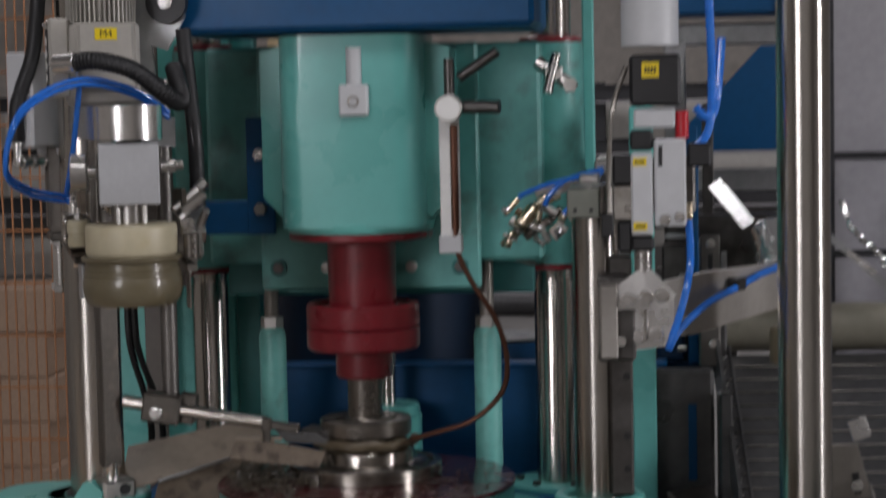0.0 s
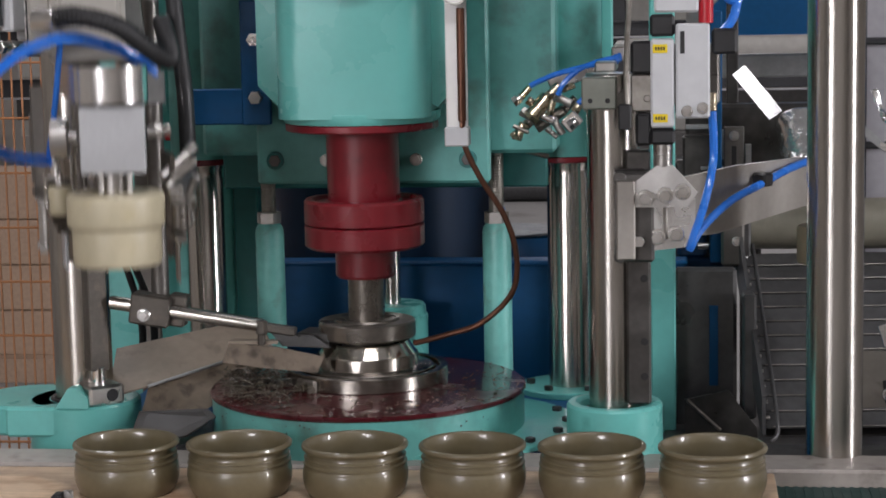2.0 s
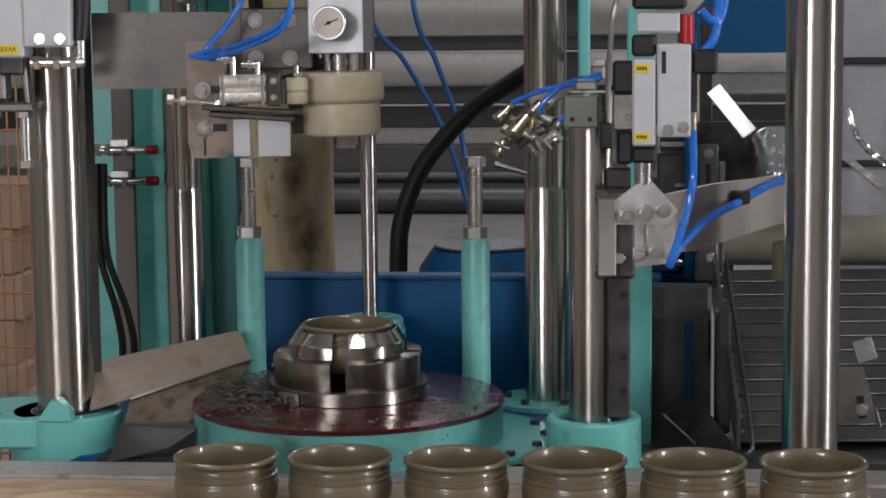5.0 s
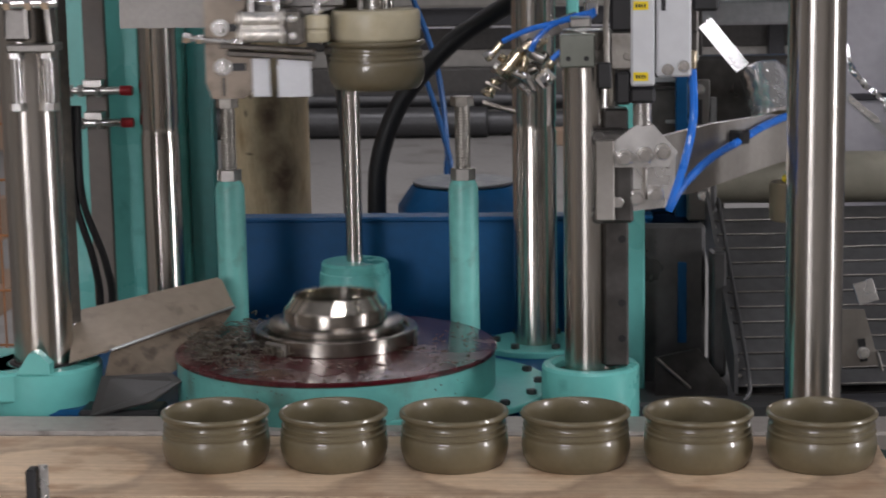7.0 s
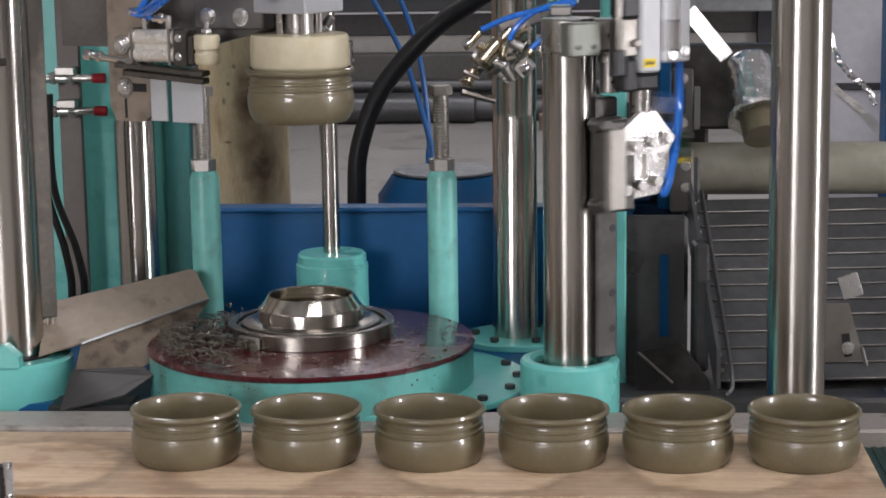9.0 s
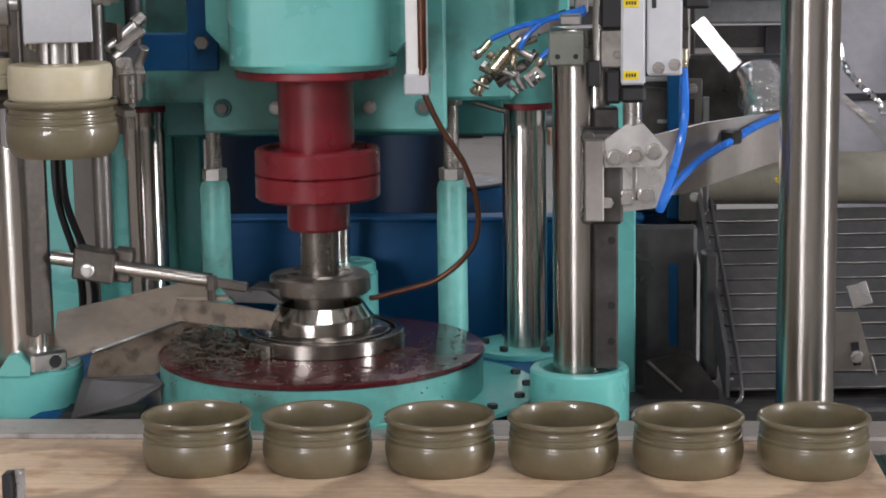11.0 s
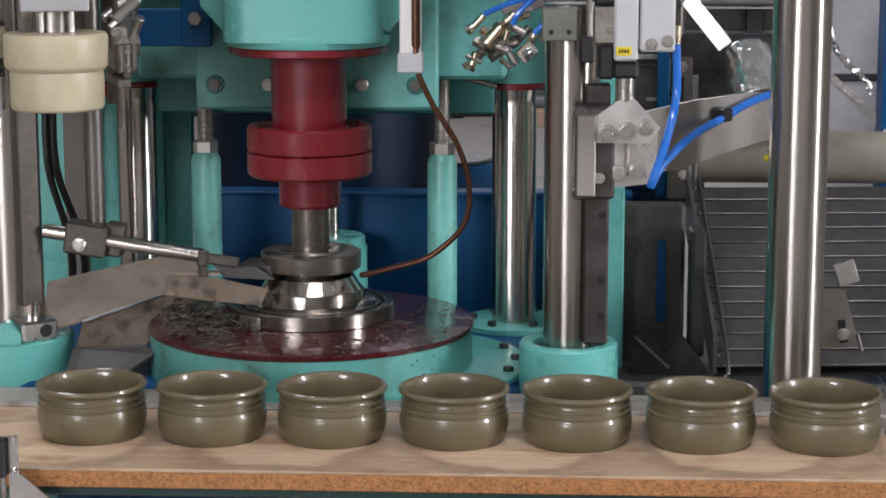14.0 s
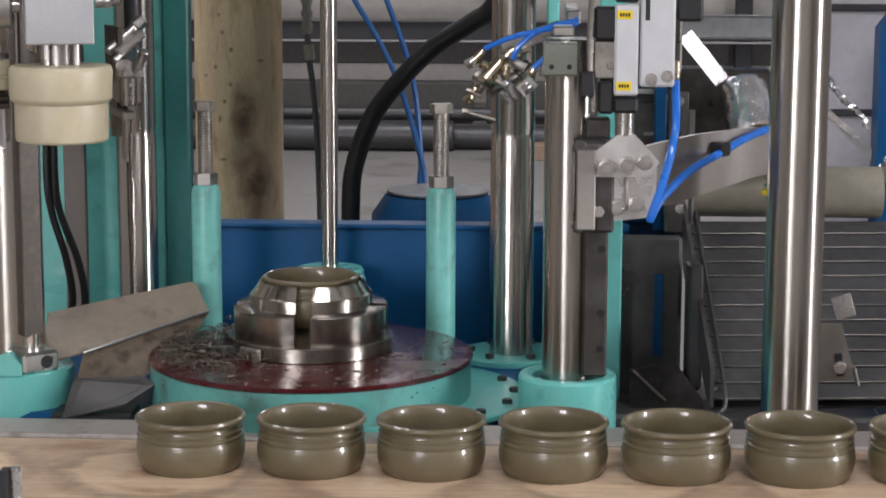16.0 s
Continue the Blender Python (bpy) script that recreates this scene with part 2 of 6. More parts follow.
def stain_pole(m):
    """Dark oil stains and small knots, each of its own shape, on the pole."""
    n, l = m.node_tree.nodes, m.node_tree.links
    b = n["Principled BSDF"]
    tc, nz = n.new("ShaderNodeTexCoord"), n.new("ShaderNodeTexNoise")
    nz.inputs["Scale"].default_value, nz.inputs["Detail"].default_value = 26, 7
    l.new(tc.outputs["Object"], nz.inputs[0])
    spots = [((-0.452, 1.45, 1.275), (0.036, 0.2, 0.085), 0.9), ((-0.432, 1.45, 1.12), (0.045, 0.2, 0.11), 0.9), ((-0.455, 1.45, 1.19), (0.05, 0.2, 0.13), 0.5), ((-0.44, 1.45, 1.55), (0.03, 0.2, 0.09), 0.7)]
    spots += [((-0.49 + 0.018 * math.sin(k * 2.4), 1.45, 1.29 + 0.034 * k), (0.006, 0.2, 0.007), 0.8) for k in range(6)]
    spots += [((-0.53, 1.45, 1.34), (0.006, 0.2, 0.005), 0.6), ((-0.495, 1.45, 1.175), (0.014, 0.2, 0.004), 0.8), ((-0.42, 1.45, 1.37), (0.008, 0.2, 0.005), 0.6), ((-0.50, 1.45, 1.255), (0.006, 0.2, 0.012), 0.7)]
    for loc, size, strength in spots:
        mp, g, mul, mr, mix = n.new("ShaderNodeMapping"), n.new("ShaderNodeTexGradient"), n.new("ShaderNodeMath"), n.new("ShaderNodeMapRange"), n.new("ShaderNodeMix")
        g.gradient_type, mp.vector_type, mul.operation, mix.data_type = "SPHERICAL", "TEXTURE", "MULTIPLY", "RGBA"
        mp.inputs["Location"].default_value, mp.inputs["Scale"].default_value = loc, size
        mr.inputs["From Min"].default_value, mr.inputs["From Max"].default_value, mr.inputs["To Max"].default_value = 0.05, 0.42, strength
        mix.inputs["B"].default_value = (0.10, 0.05, 0.028, 1)
        src = b.inputs["Base Color"].links[0].from_socket
        l.new(tc.outputs["Object"], mp.inputs[0]), l.new(mp.outputs[0], g.inputs[0])
        l.new(g.outputs["Fac"], mul.inputs[0]), l.new(nz.outputs[0], mul.inputs[1]), l.new(mul.outputs[0], mr.inputs[0])
        l.new(mr.outputs[0], mix.inputs["Factor"]), l.new(src, mix.inputs["A"]), l.new(mix.outputs["Result"], b.inputs["Base Color"])


stain_pole(POLE)


def board_wood():
    """Worn board face: pale round marks left by ware, grey-brown dirt between them, faint grain."""
    m = material("pale_board_wood", (0.65, 0.485, 0.325), 0.55, vary=0.1, scale=5, fine=80, bump=0.03, second=(0.42, 0.265, 0.155), patch=(0.5, 0.66), stretch=(1, 1.4, 1))
    n, l = m.node_tree.nodes, m.node_tree.links

    def calc(op, a, b=None, c=None):
        k = n.new("ShaderNodeMath")
        k.operation = op
        for q, v in enumerate((a, b, c)):
            if isinstance(v, (int, float)):
                k.inputs[q].default_value = v
            elif v is not None:
                l.new(v, k.inputs[q])
        return k.outputs[0]

    tc, sp, nz, fine = n.new("ShaderNodeTexCoord"), n.new("ShaderNodeSeparateXYZ"), n.new("ShaderNodeTexNoise"), n.new("ShaderNodeTexNoise")
    l.new(tc.outputs["Object"], sp.inputs[0]), l.new(tc.outputs["Object"], nz.inputs[0]), l.new(tc.outputs["Object"], fine.inputs[0])
    nz.inputs["Scale"].default_value, nz.inputs["Detail"].default_value = 14, 5
    fine.inputs["Scale"].default_value, fine.inputs["Detail"].default_value = 55, 6
    wx = calc("WRAP", calc("SUBTRACT", sp.outputs[0], MARK_X), MARK_STEP / 2, -MARK_STEP / 2)
    yy = calc("SUBTRACT", sp.outputs[1], MARK_Y)
    d = calc("SQRT", calc("ADD", calc("MULTIPLY", wx, wx), calc("MULTIPLY", yy, yy)))
    d = calc("ADD", d, calc("MULTIPLY", calc("SUBTRACT", nz.outputs[0], 0.5), 0.065))
    ring_in, ring_out = n.new("ShaderNodeMapRange"), n.new("ShaderNodeMapRange")
    l.new(d, ring_in.inputs[0]), l.new(d, ring_out.inputs[0])
    ring_in.inputs["From Min"].default_value, ring_in.inputs["From Max"].default_value = 0.098, 0.114
    ring_out.inputs["From Min"].default_value, ring_out.inputs["From Max"].default_value = 0.11, 0.15
    ring_out.inputs["To Min"].default_value, ring_out.inputs["To Max"].default_value = 1.0, 0.55
    dirt = calc("MULTIPLY", calc("MULTIPLY", ring_in.outputs[0], ring_out.outputs[0]), calc("ADD", fine.outputs[0], 0.35))
    mix = n.new("ShaderNodeMix")
    mix.data_type = "RGBA"
    b = n["Principled BSDF"]
    src = b.inputs["Base Color"].links[0].from_socket
    mix.inputs["B"].default_value = (0.33, 0.235, 0.16, 1)
    l.new(dirt, mix.inputs["Factor"]), l.new(src, mix.inputs["A"])
    w = n.new("ShaderNodeTexNoise")
    mp = n.new("ShaderNodeMapping")
    mp.inputs["Scale"].default_value = (6, 160, 6)
    w.inputs["Scale"].default_value, w.inputs["Detail"].default_value = 1.0, 4
    l.new(tc.outputs["Object"], mp.inputs[0]), l.new(mp.outputs[0], w.inputs[0])
    g = n.new("ShaderNodeMapRange")
    g.inputs["From Min"].default_value, g.inputs["From Max"].default_value, g.inputs["To Min"].default_value, g.inputs["To Max"].default_value = 0.35, 0.65, 0.88, 1.06
    l.new(w.outputs[0], g.inputs[0])
    sc = n.new("ShaderNodeVectorMath")
    sc.operation = "SCALE"
    l.new(mix.outputs["Result"], sc.inputs[0]), l.new(g.outputs[0], sc.inputs["Scale"]), l.new(sc.outputs[0], b.inputs["Base Color"])
    return m


MARK_X, MARK_Y, MARK_STEP = -0.215, -0.03, 0.287
WOOD = board_wood()
CHIP = material("particle_board_edge", (0.42, 0.195, 0.07), 0.75, vary=0.4, scale=150, fine=420, second=(0.22, 0.09, 0.03), patch=(0.48, 0.66), bump=0.15)


# ---- mesh helpers ----


def lathe(bm, prof, seg=40, c=(0, 0, 0), m=None, a0=0.0, a1=360.0):
    """Turn a profile of (radius, height) about z; closed ends where the radius is 0."""
    full = abs(a1 - a0) >= 359.9
    cols = seg if full else seg + 1
    rings = []
    for r, z in prof:
        if r < 1e-6 and full:
            rings.append([bm.verts.new((c[0], c[1], c[2] + z))])
        else:
            rings.append([bm.verts.new((c[0] + r * math.cos(radians(a0 + (a1 - a0) * k / seg)), c[1] + r * math.sin(radians(a0 + (a1 - a0) * k / seg)), c[2] + z)) for k in range(cols)])
    for a, b in zip(rings, rings[1:]):
        for k in range(seg):
            j = (k + 1) % cols if full else k + 1
            if len(a) == 1 and len(b) == 1:
                continue
            if len(a) == 1:
                bm.faces.new((a[0], b[j], b[k]))
            elif len(b) == 1:
                bm.faces.new((a[k], a[j], b[0]))
            else:
                bm.faces.new((a[k], a[j], b[j], b[k]))
    if not full:
        for col in (0, -1):
            bm.faces.new([r[col] for r in (rings if col else rings[::-1])])
    vs = [v for r in rings for v in r]
    if m is not None:
        bmesh.ops.transform(bm, matrix=m, verts=vs)
    return vs


def disc(bm, r, z0, z1, c=(0, 0), seg=40, bev=0.002, m=None):
    return lathe(bm, [(0, z0), (r - bev, z0), (r, z0 + bev), (r, z1 - bev), (r - bev, z1), (0, z1)], seg, (c[0], c[1], 0), m)


def ring(bm, r0, r1, z0, z1, c=(0, 0), seg=48, bev=0.002):
    return lathe(bm, [(r0, z0), (r1 - bev, z0), (r1, z0 + bev), (r1, z1 - bev), (r1 - bev, z1), (r0 + bev, z1), (r0, z1 - bev), (r0, z0)], seg, (c[0], c[1], 0))


def box(bm, c, s, rz=0.0, bev=0.002, m=None, rx=0.0, ry=0.0):
    g = bmesh.ops.create_cube(bm, size=1.0)
    vs = g["verts"]
    bmesh.ops.scale(bm, vec=s, verts=vs)
    if bev:
        es = list({e for v in vs for e in v.link_edges})
        vs = list({v for f in bmesh.ops.bevel(bm, geom=es, offset=min(bev, min(s) * 0.3), segments=1, affect="EDGES")["faces"] for v in f.verts} | {v for v in vs if v.is_valid})
    t = pose(*c, rx, ry, rz)
    bmesh.ops.transform(bm, matrix=(m @ t) if m is not None else t, verts=vs)
    return vs


def rod(bm, p, q, r, seg=16, bev=0.001):
    p, q = Vector(p), Vector(q)
    d = q - p
    m = Matrix.Translation(p) @ d.to_track_quat("Z", "Y").to_matrix().to_4x4()
    h = d.length
    return lathe(bm, [(0, 0), (r - bev, 0), (r, bev), (r, h - bev), (r - bev, h), (0, h)], seg, m=m)


def hexa(bm, p, q, r):
    return rod(bm, p, q, r, 6, 0.0008)


def path_points(pts, n=10):
    pts = [Vector(p) for p in pts]
    out = []
    for i in range(len(pts) - 1):
        a, b, c, d = pts[max(i - 1, 0)], pts[i], pts[i + 1], pts[min(i + 2, len(pts) - 1)]
        for k in range(n):
            t = k / n
            out.append(0.5 * (2 * b + (c - a) * t + (2 * a - 5 * b + 4 * c - d) * t * t + (3 * b - a - 3 * c + d) * t**3))
    return out + [pts[-1]]


def tube(bm, pts, r, seg=10, n=10, ribs=0.0):
    pp = path_points(pts, n)
    prev = None
    up = Vector((0.13, 0.31, 0.94))
    for i, p in enumerate(pp):
        d = (pp[min(i + 1, len(pp) - 1)] - pp[max(i - 1, 0)]).normalized()
        s = d.cross(up).normalized()
        u = s.cross(d)
        rr = r * (1 + (ribs if i % 2 else 0))
        loop = [bm.verts.new(p + rr * (math.cos(2 * math.pi * k / seg) * s + math.sin(2 * math.pi * k / seg) * u)) for k in range(seg)]
        if prev:
            for k in range(seg):
                bm.faces.new((prev[k], prev[(k + 1) % seg], loop[(k + 1) % seg], loop[k]))
        else:
            bm.faces.new(loop[::-1])
        prev = loop
    bm.faces.new(prev)


def prism(bm, outline, z0, z1, bev=0.0, m=None):
    """Extrude a polygon in x and y from z0 to z1."""
    lo = [bm.verts.new((x, y, z0)) for x, y in outline]
    hi = [bm.verts.new((x, y, z1)) for x, y in outline]
    bm.faces.new(lo[::-1]), bm.faces.new(hi)
    for k in range(len(lo)):
        j = (k + 1) % len(lo)
        bm.faces.new((lo[k], lo[j], hi[j], hi[k]))
    vs = lo + hi
    if m is not None:
        bmesh.ops.transform(bm, matrix=m, verts=vs)
    return vs


UPRIGHT = pose(0, 0, 0, 90)  # lays an x-y outline into the x-z plane


def mesh_of(name, bm, mat):
    bmesh.ops.recalc_face_normals(bm, faces=bm.faces)
    for f in bm.faces:
        f.smooth = True
    for e in bm.edges:
        if len(e.link_faces) == 2 and e.calc_face_angle(0) > 0.6:
            e.smooth = False
    me = bpy.data.meshes.new(name)
    bm.to_mesh(me)
    bm.free()
    me.materials.append(mat)
    return me


def part(name, bm, mat, parent=None, label=""):
    ob = new(name, mesh_of(name, bm, mat))
    ob.parent = parent
    return tagged(ob, label)


def thing(name, label, category, group="", kind="", at=(0, 0, 0), rz=0):
    ob = new(name)
    ob.matrix_basis = pose(*at, 0, 0, rz)
    return tagged(ob, label, category, group, kind)


def one(name, bm, mat, label, category, group="", kind="", at=None):
    ob = new(name, mesh_of(name, bm, mat))
    if at is not None:
        ob.matrix_basis = pose(*at)
    return tagged(ob, label, category, group, kind)


NB = bmesh.new

# ---- hall ----


def hall():
    bm = NB()
    box(bm, (0, 4, -0.05), (16, 24, 0.1), bev=0)
    one("floor", bm, CONCRETE, "pale worn concrete factory floor", "floor", kind="structure")
    bm = NB()
    box(bm, (0, 4, 5.6), (16, 24, 0.2), bev=0)
    one("ceiling", bm, CEIL, "unseen grey hall ceiling", "ceiling", kind="structure")
    for name, c, s in (("wall_north", (0, 15.9, 2.75), (15.6, 0.2, 5.5)), ("wall_west", (-7.9, 4, 2.75), (0.2, 24, 5.5)), ("wall_south", (0, -7.9, 2.75), (15.6, 0.2, 5.5)), ("wall_east", (7.9, 4, 2.75), (0.2, 24, 5.5))):
        bm = NB()
        box(bm, c, s, bev=0)
        one(name, bm, HALLWALL, "grey-brown factory wall", "wall", kind="structure")


def pallet_rack():
    """Long dark rack of beams at the back of the hall, with pale sheets and pipes behind and under it."""
    t = thing("storage_rack", "dark steel storage rack along the far wall", "rack", at=(-0.6, 12.3, 0))
    for x in (-3.2, -1.35, 0.42, 2.2, 3.9):
        bm = NB()
        box(bm, (x, 0.02, 0.85), (0.12, 0.1, 1.7), bev=0.005)
        part("upright", bm, RACK, t)
    for z, h in ((0.845, 0.125), (1.225, 0.10), (1.62, 0.11)):
        bm = NB()
        box(bm, (0, -0.06, z), (8.6, 0.05, h), bev=0.005)
        box(bm, (0, -0.075, z + h / 2), (8.6, 0.08, 0.014), bev=0.003)
        part("beam", bm, RACK, t)
        bm = NB()
        box(bm, (0, -0.08, z - h / 2 - 0.012), (8.6, 0.09, 0.012), bev=0.003)
        part("beam_lip", bm, PANEL, t, "worn grey lower lip")
    # Recess between the beams: a dark sheet stands in for its shadow.
    bm = NB()
    box(bm, (0, 0.10, 0.68), (8.4, 0.05, 0.17), bev=0.005)
    part("recess_shade", bm, RACKGREY, t, "dark grey sheet painted as the shadowed recess")
    for z, h in ((0.53, 0.13), (1.04, 0.24), (1.42, 0.28)):
        bm = NB()
        box(bm, (0, 0.16, z), (8.4, 0.05, h), bev=0.005)
        part("pale_sheet", bm, WALLPAINT, t, "pale stored sheet")
    for x, w in ((-2.6, 1.7), (-0.72, 1.9), (0.85, 1.05), (2.3, 1.6)):
        bm = NB()
        box(bm, (x, -0.02, 0.32), (w, 0.22, 0.30), bev=0.01)
        part("dark_crate", bm, RACKGREY, t, "dark brown-grey crate on the lowest level")
    for x, y, z, r, ln in ((-1.15, -0.42, 0.11, 0.11, 2.5), (0.75, -0.32, 0.09, 0.085, 1.5), (2.2, -0.4, 0.1, 0.09, 1.9), (-0.3, -0.22, 0.25, 0.05, 3.2)):
        bm = NB()
        rod(bm, (x - ln / 2, y, z), (x + ln / 2, y, z), r, 20, 0.006)
        one("steel_pipe", bm, PIPE, "dark grey steel pipe lying at the foot of the rack", "pipe", at=(-0.6, 12.3, 0))
    bm = NB()
    box(bm, (0.28, 11.45, 0.055), (0.62, 0.2, 0.11), 8, 0.006)
    one("timber_block", bm, TAN, "brown timber block on the floor", "timber")


def wooden_pole():
    bm = NB()
    lathe(bm, [(0, 0), (0.084, 0), (0.0875, 0.4), (0.088, 1.2), (0.087, 2.2), (0.086, 2.6), (0, 2.6)], 36, (-0.474, 1.53, 0))
    one("timber_pole", bm, POLE, "pale round timber pole with dark oil stains", "pole")


def mesh_fence():
    t = thing("mesh_fence", "orange-painted wire mesh safety fence", "fence", at=(-1.25, 1.5, 0))
    bm = NB()
    for k in range(34):
        x = -0.42 + k * 0.0215
        box(bm, (x, 0, 1.15), (0.0035, 0.0035, 2.0), bev=0)
    part("vertical_wire", bm, ORANGE, t)["kind"] = "stuff"
    for k in range(18):
        bm = NB()
        rod(bm, (-0.43, -0.004, 0.2 + k * 0.115), (0.3, -0.004, 0.2 + k * 0.115), 0.0028, 6)
        part("horizontal_wire", bm, ORANGE, t)
    for x in (-0.42, 0.29):
        bm = NB()
        box(bm, (x, 0.01, 1.1), (0.03, 0.03, 2.2), bev=0.003)
        part("fence_post", bm, ORANGE, t)
    for k in range(3):
        for j in range(4):
            bm = NB()
            box(bm, (0.03 * (j % 2), 0, 0.09), (0.555, 0.4, 0.186), bev=0.006)
            one("clay_block", bm, TAN, "brown block of dried clay stacked behind the fence", "clay block", "blocks behind the fence", at=(-3.7 + 0.56 * k, 5.6, 0.1 + 0.19 * j))
    bm = NB()
    box(bm, (-3.2, 5.7, 0.05), (1.9, 0.8, 0.1))
    one("pallet", bm, TAN, "low brown pallet on the floor", "pallet")


# ---- conveyor in front ----


def front_conveyor():
    t = thing("belt_conveyor", "belt conveyor with dark green ribbed belt and steel side rails", "conveyor")
    bm = NB()
    box(bm, (0, 0.0, 0.9225), (5.0, 0.30, 0.009), bev=0)
    b = part("belt", bm, BELTG, t, "dark green ribbed belt")
    bm = NB()
    for k in range(150):
        box(bm, (-1.0 + k * 0.0125, 0.0, 0.9275), (0.006, 0.298, 0.002), bev=0)
    tagged(part("rib", bm, BELTG, b), kind="stuff")
    for y, n in ((0.198, "rear_rail"), (-0.2, "front_rail")):
        bm = NB()
        box(bm, (0, y, 0.885 if y > 0 else 0.85), (5.0, 0.09, 0.13), bev=0.004)
        part(n, bm, RAILTOP, t)
    for x in (-1.6, 0.0, 1.6):
        for y in (-0.17, 0.17):
            bm = NB()
            box(bm, (x, y, 0.43), (0.06, 0.06, 0.86), bev=0.004)
            part("leg", bm, STEEL_DULL, t)
    bm = NB()
    box(bm, (0.03, 0.245, 0.951), (0.012, 0.012, 0.02), bev=0.002)
    part("rail_bolt", bm, STEEL, t)
    return t


def ware_board():
    t = thing("ware_board", "long pale wooden ware board with chipboard edge on the belt", "board")
    bm = NB()
    box(bm, (-0.45, -0.015, 0.938), (2.0, 0.28, 0.021), bev=0.0015)
    part("core", bm, CHIP, t, "orange-brown chipboard core")
    bm = NB()
    box(bm, (-0.45, -0.015, 0.95), (2.0, 0.28, 0.004), bev=0.001)
    part("top_face", bm, WOOD, t, "pale grained wood face")
    return t


def photo_sensor():
    """Light barrier on a bracket at the near side of the belt."""
    t = thing("photo_sensor", "black photoelectric sensor on a bent steel bracket", "sensor", at=(-0.497, -0.195, 0))
    bm = NB()
    box(bm, (0, 0, 0.976), (0.012, 0.022, 0.046), bev=0.002)
    part("housing", bm, BLACK, t)
    bm = NB()
    box(bm, (0.013, 0.002, 0.965), (0.012, 0.003, 0.075), bev=0.0006)
    prism(bm, [(0.007, 0.80), (0.075, 0.80), (0.075, 0.895), (0.055, 0.925), (0.022, 0.955), (0.007, 0.955)], -0.003, 0, m=UPRIGHT)
    part("bracket", bm, STEEL, t, "bent steel bracket")
    for z in (0.999, 0.96):
        bm = NB()
        rod(bm, (0.014, -0.006, z), (0.014, 0.008, z), 0.003, 10)
        part("screw", bm, STEEL, t)
    bm = NB()
    rod(bm, (0, 0, 0.90), (0, 0, 0.953), 0.004, 10)
    part("cable", bm, STEEL_DULL, t)


POT_H, POT_R = 0.07, 0.07


def pot():
    """Squat round pot, origin on its base."""
    p = [(0, 0.004), (0.054, 0.002), (0.0595, 0.0), (0.0632, 0.0035), (0.0668, 0.011), (0.0690, 0.020), (0.0695, 0.028), (0.0692, 0.0325), (0.0687, 0.0355), (0.0684, 0.0372), (0.0674, 0.0386), (0.0672, 0.0415), (0.0684, 0.0432), (0.0683, 0.0448), (0.0661, 0.0462), (0.0659, 0.0495), (0.0674, 0.0512), (0.0672, 0.0528), (0.0648, 0.0545), (0.0637, 0.0575), (0.0642, 0.0598), (0.0670, 0.0612), (0.0698, 0.0632), (0.0705, 0.0655), (0.0697, 0.068), (0.067, 0.0695), (0.0645, 0.0685), (0.0625, 0.065), (0.062, 0.055), (0.0628, 0.042), (0.063, 0.025), (0.06, 0.013), (0.053, 0.009), (0, 0.009)]
    bm = NB()
    lathe(bm, p, 64)
    return one("pot", bm, CLAY, "squat unfired olive-brown clay pot with grooved shoulder", "pot", "freshly pressed pots")


# ---- press: fixed parts ----

AX, AY = -0.200, 0.406      # axis of the turntable and the spindle
TOP = 1.015                 # upper face of the turntable
COLS = ((-0.515, 0.70, 0.032), (0.09, 0.70, 0.035))


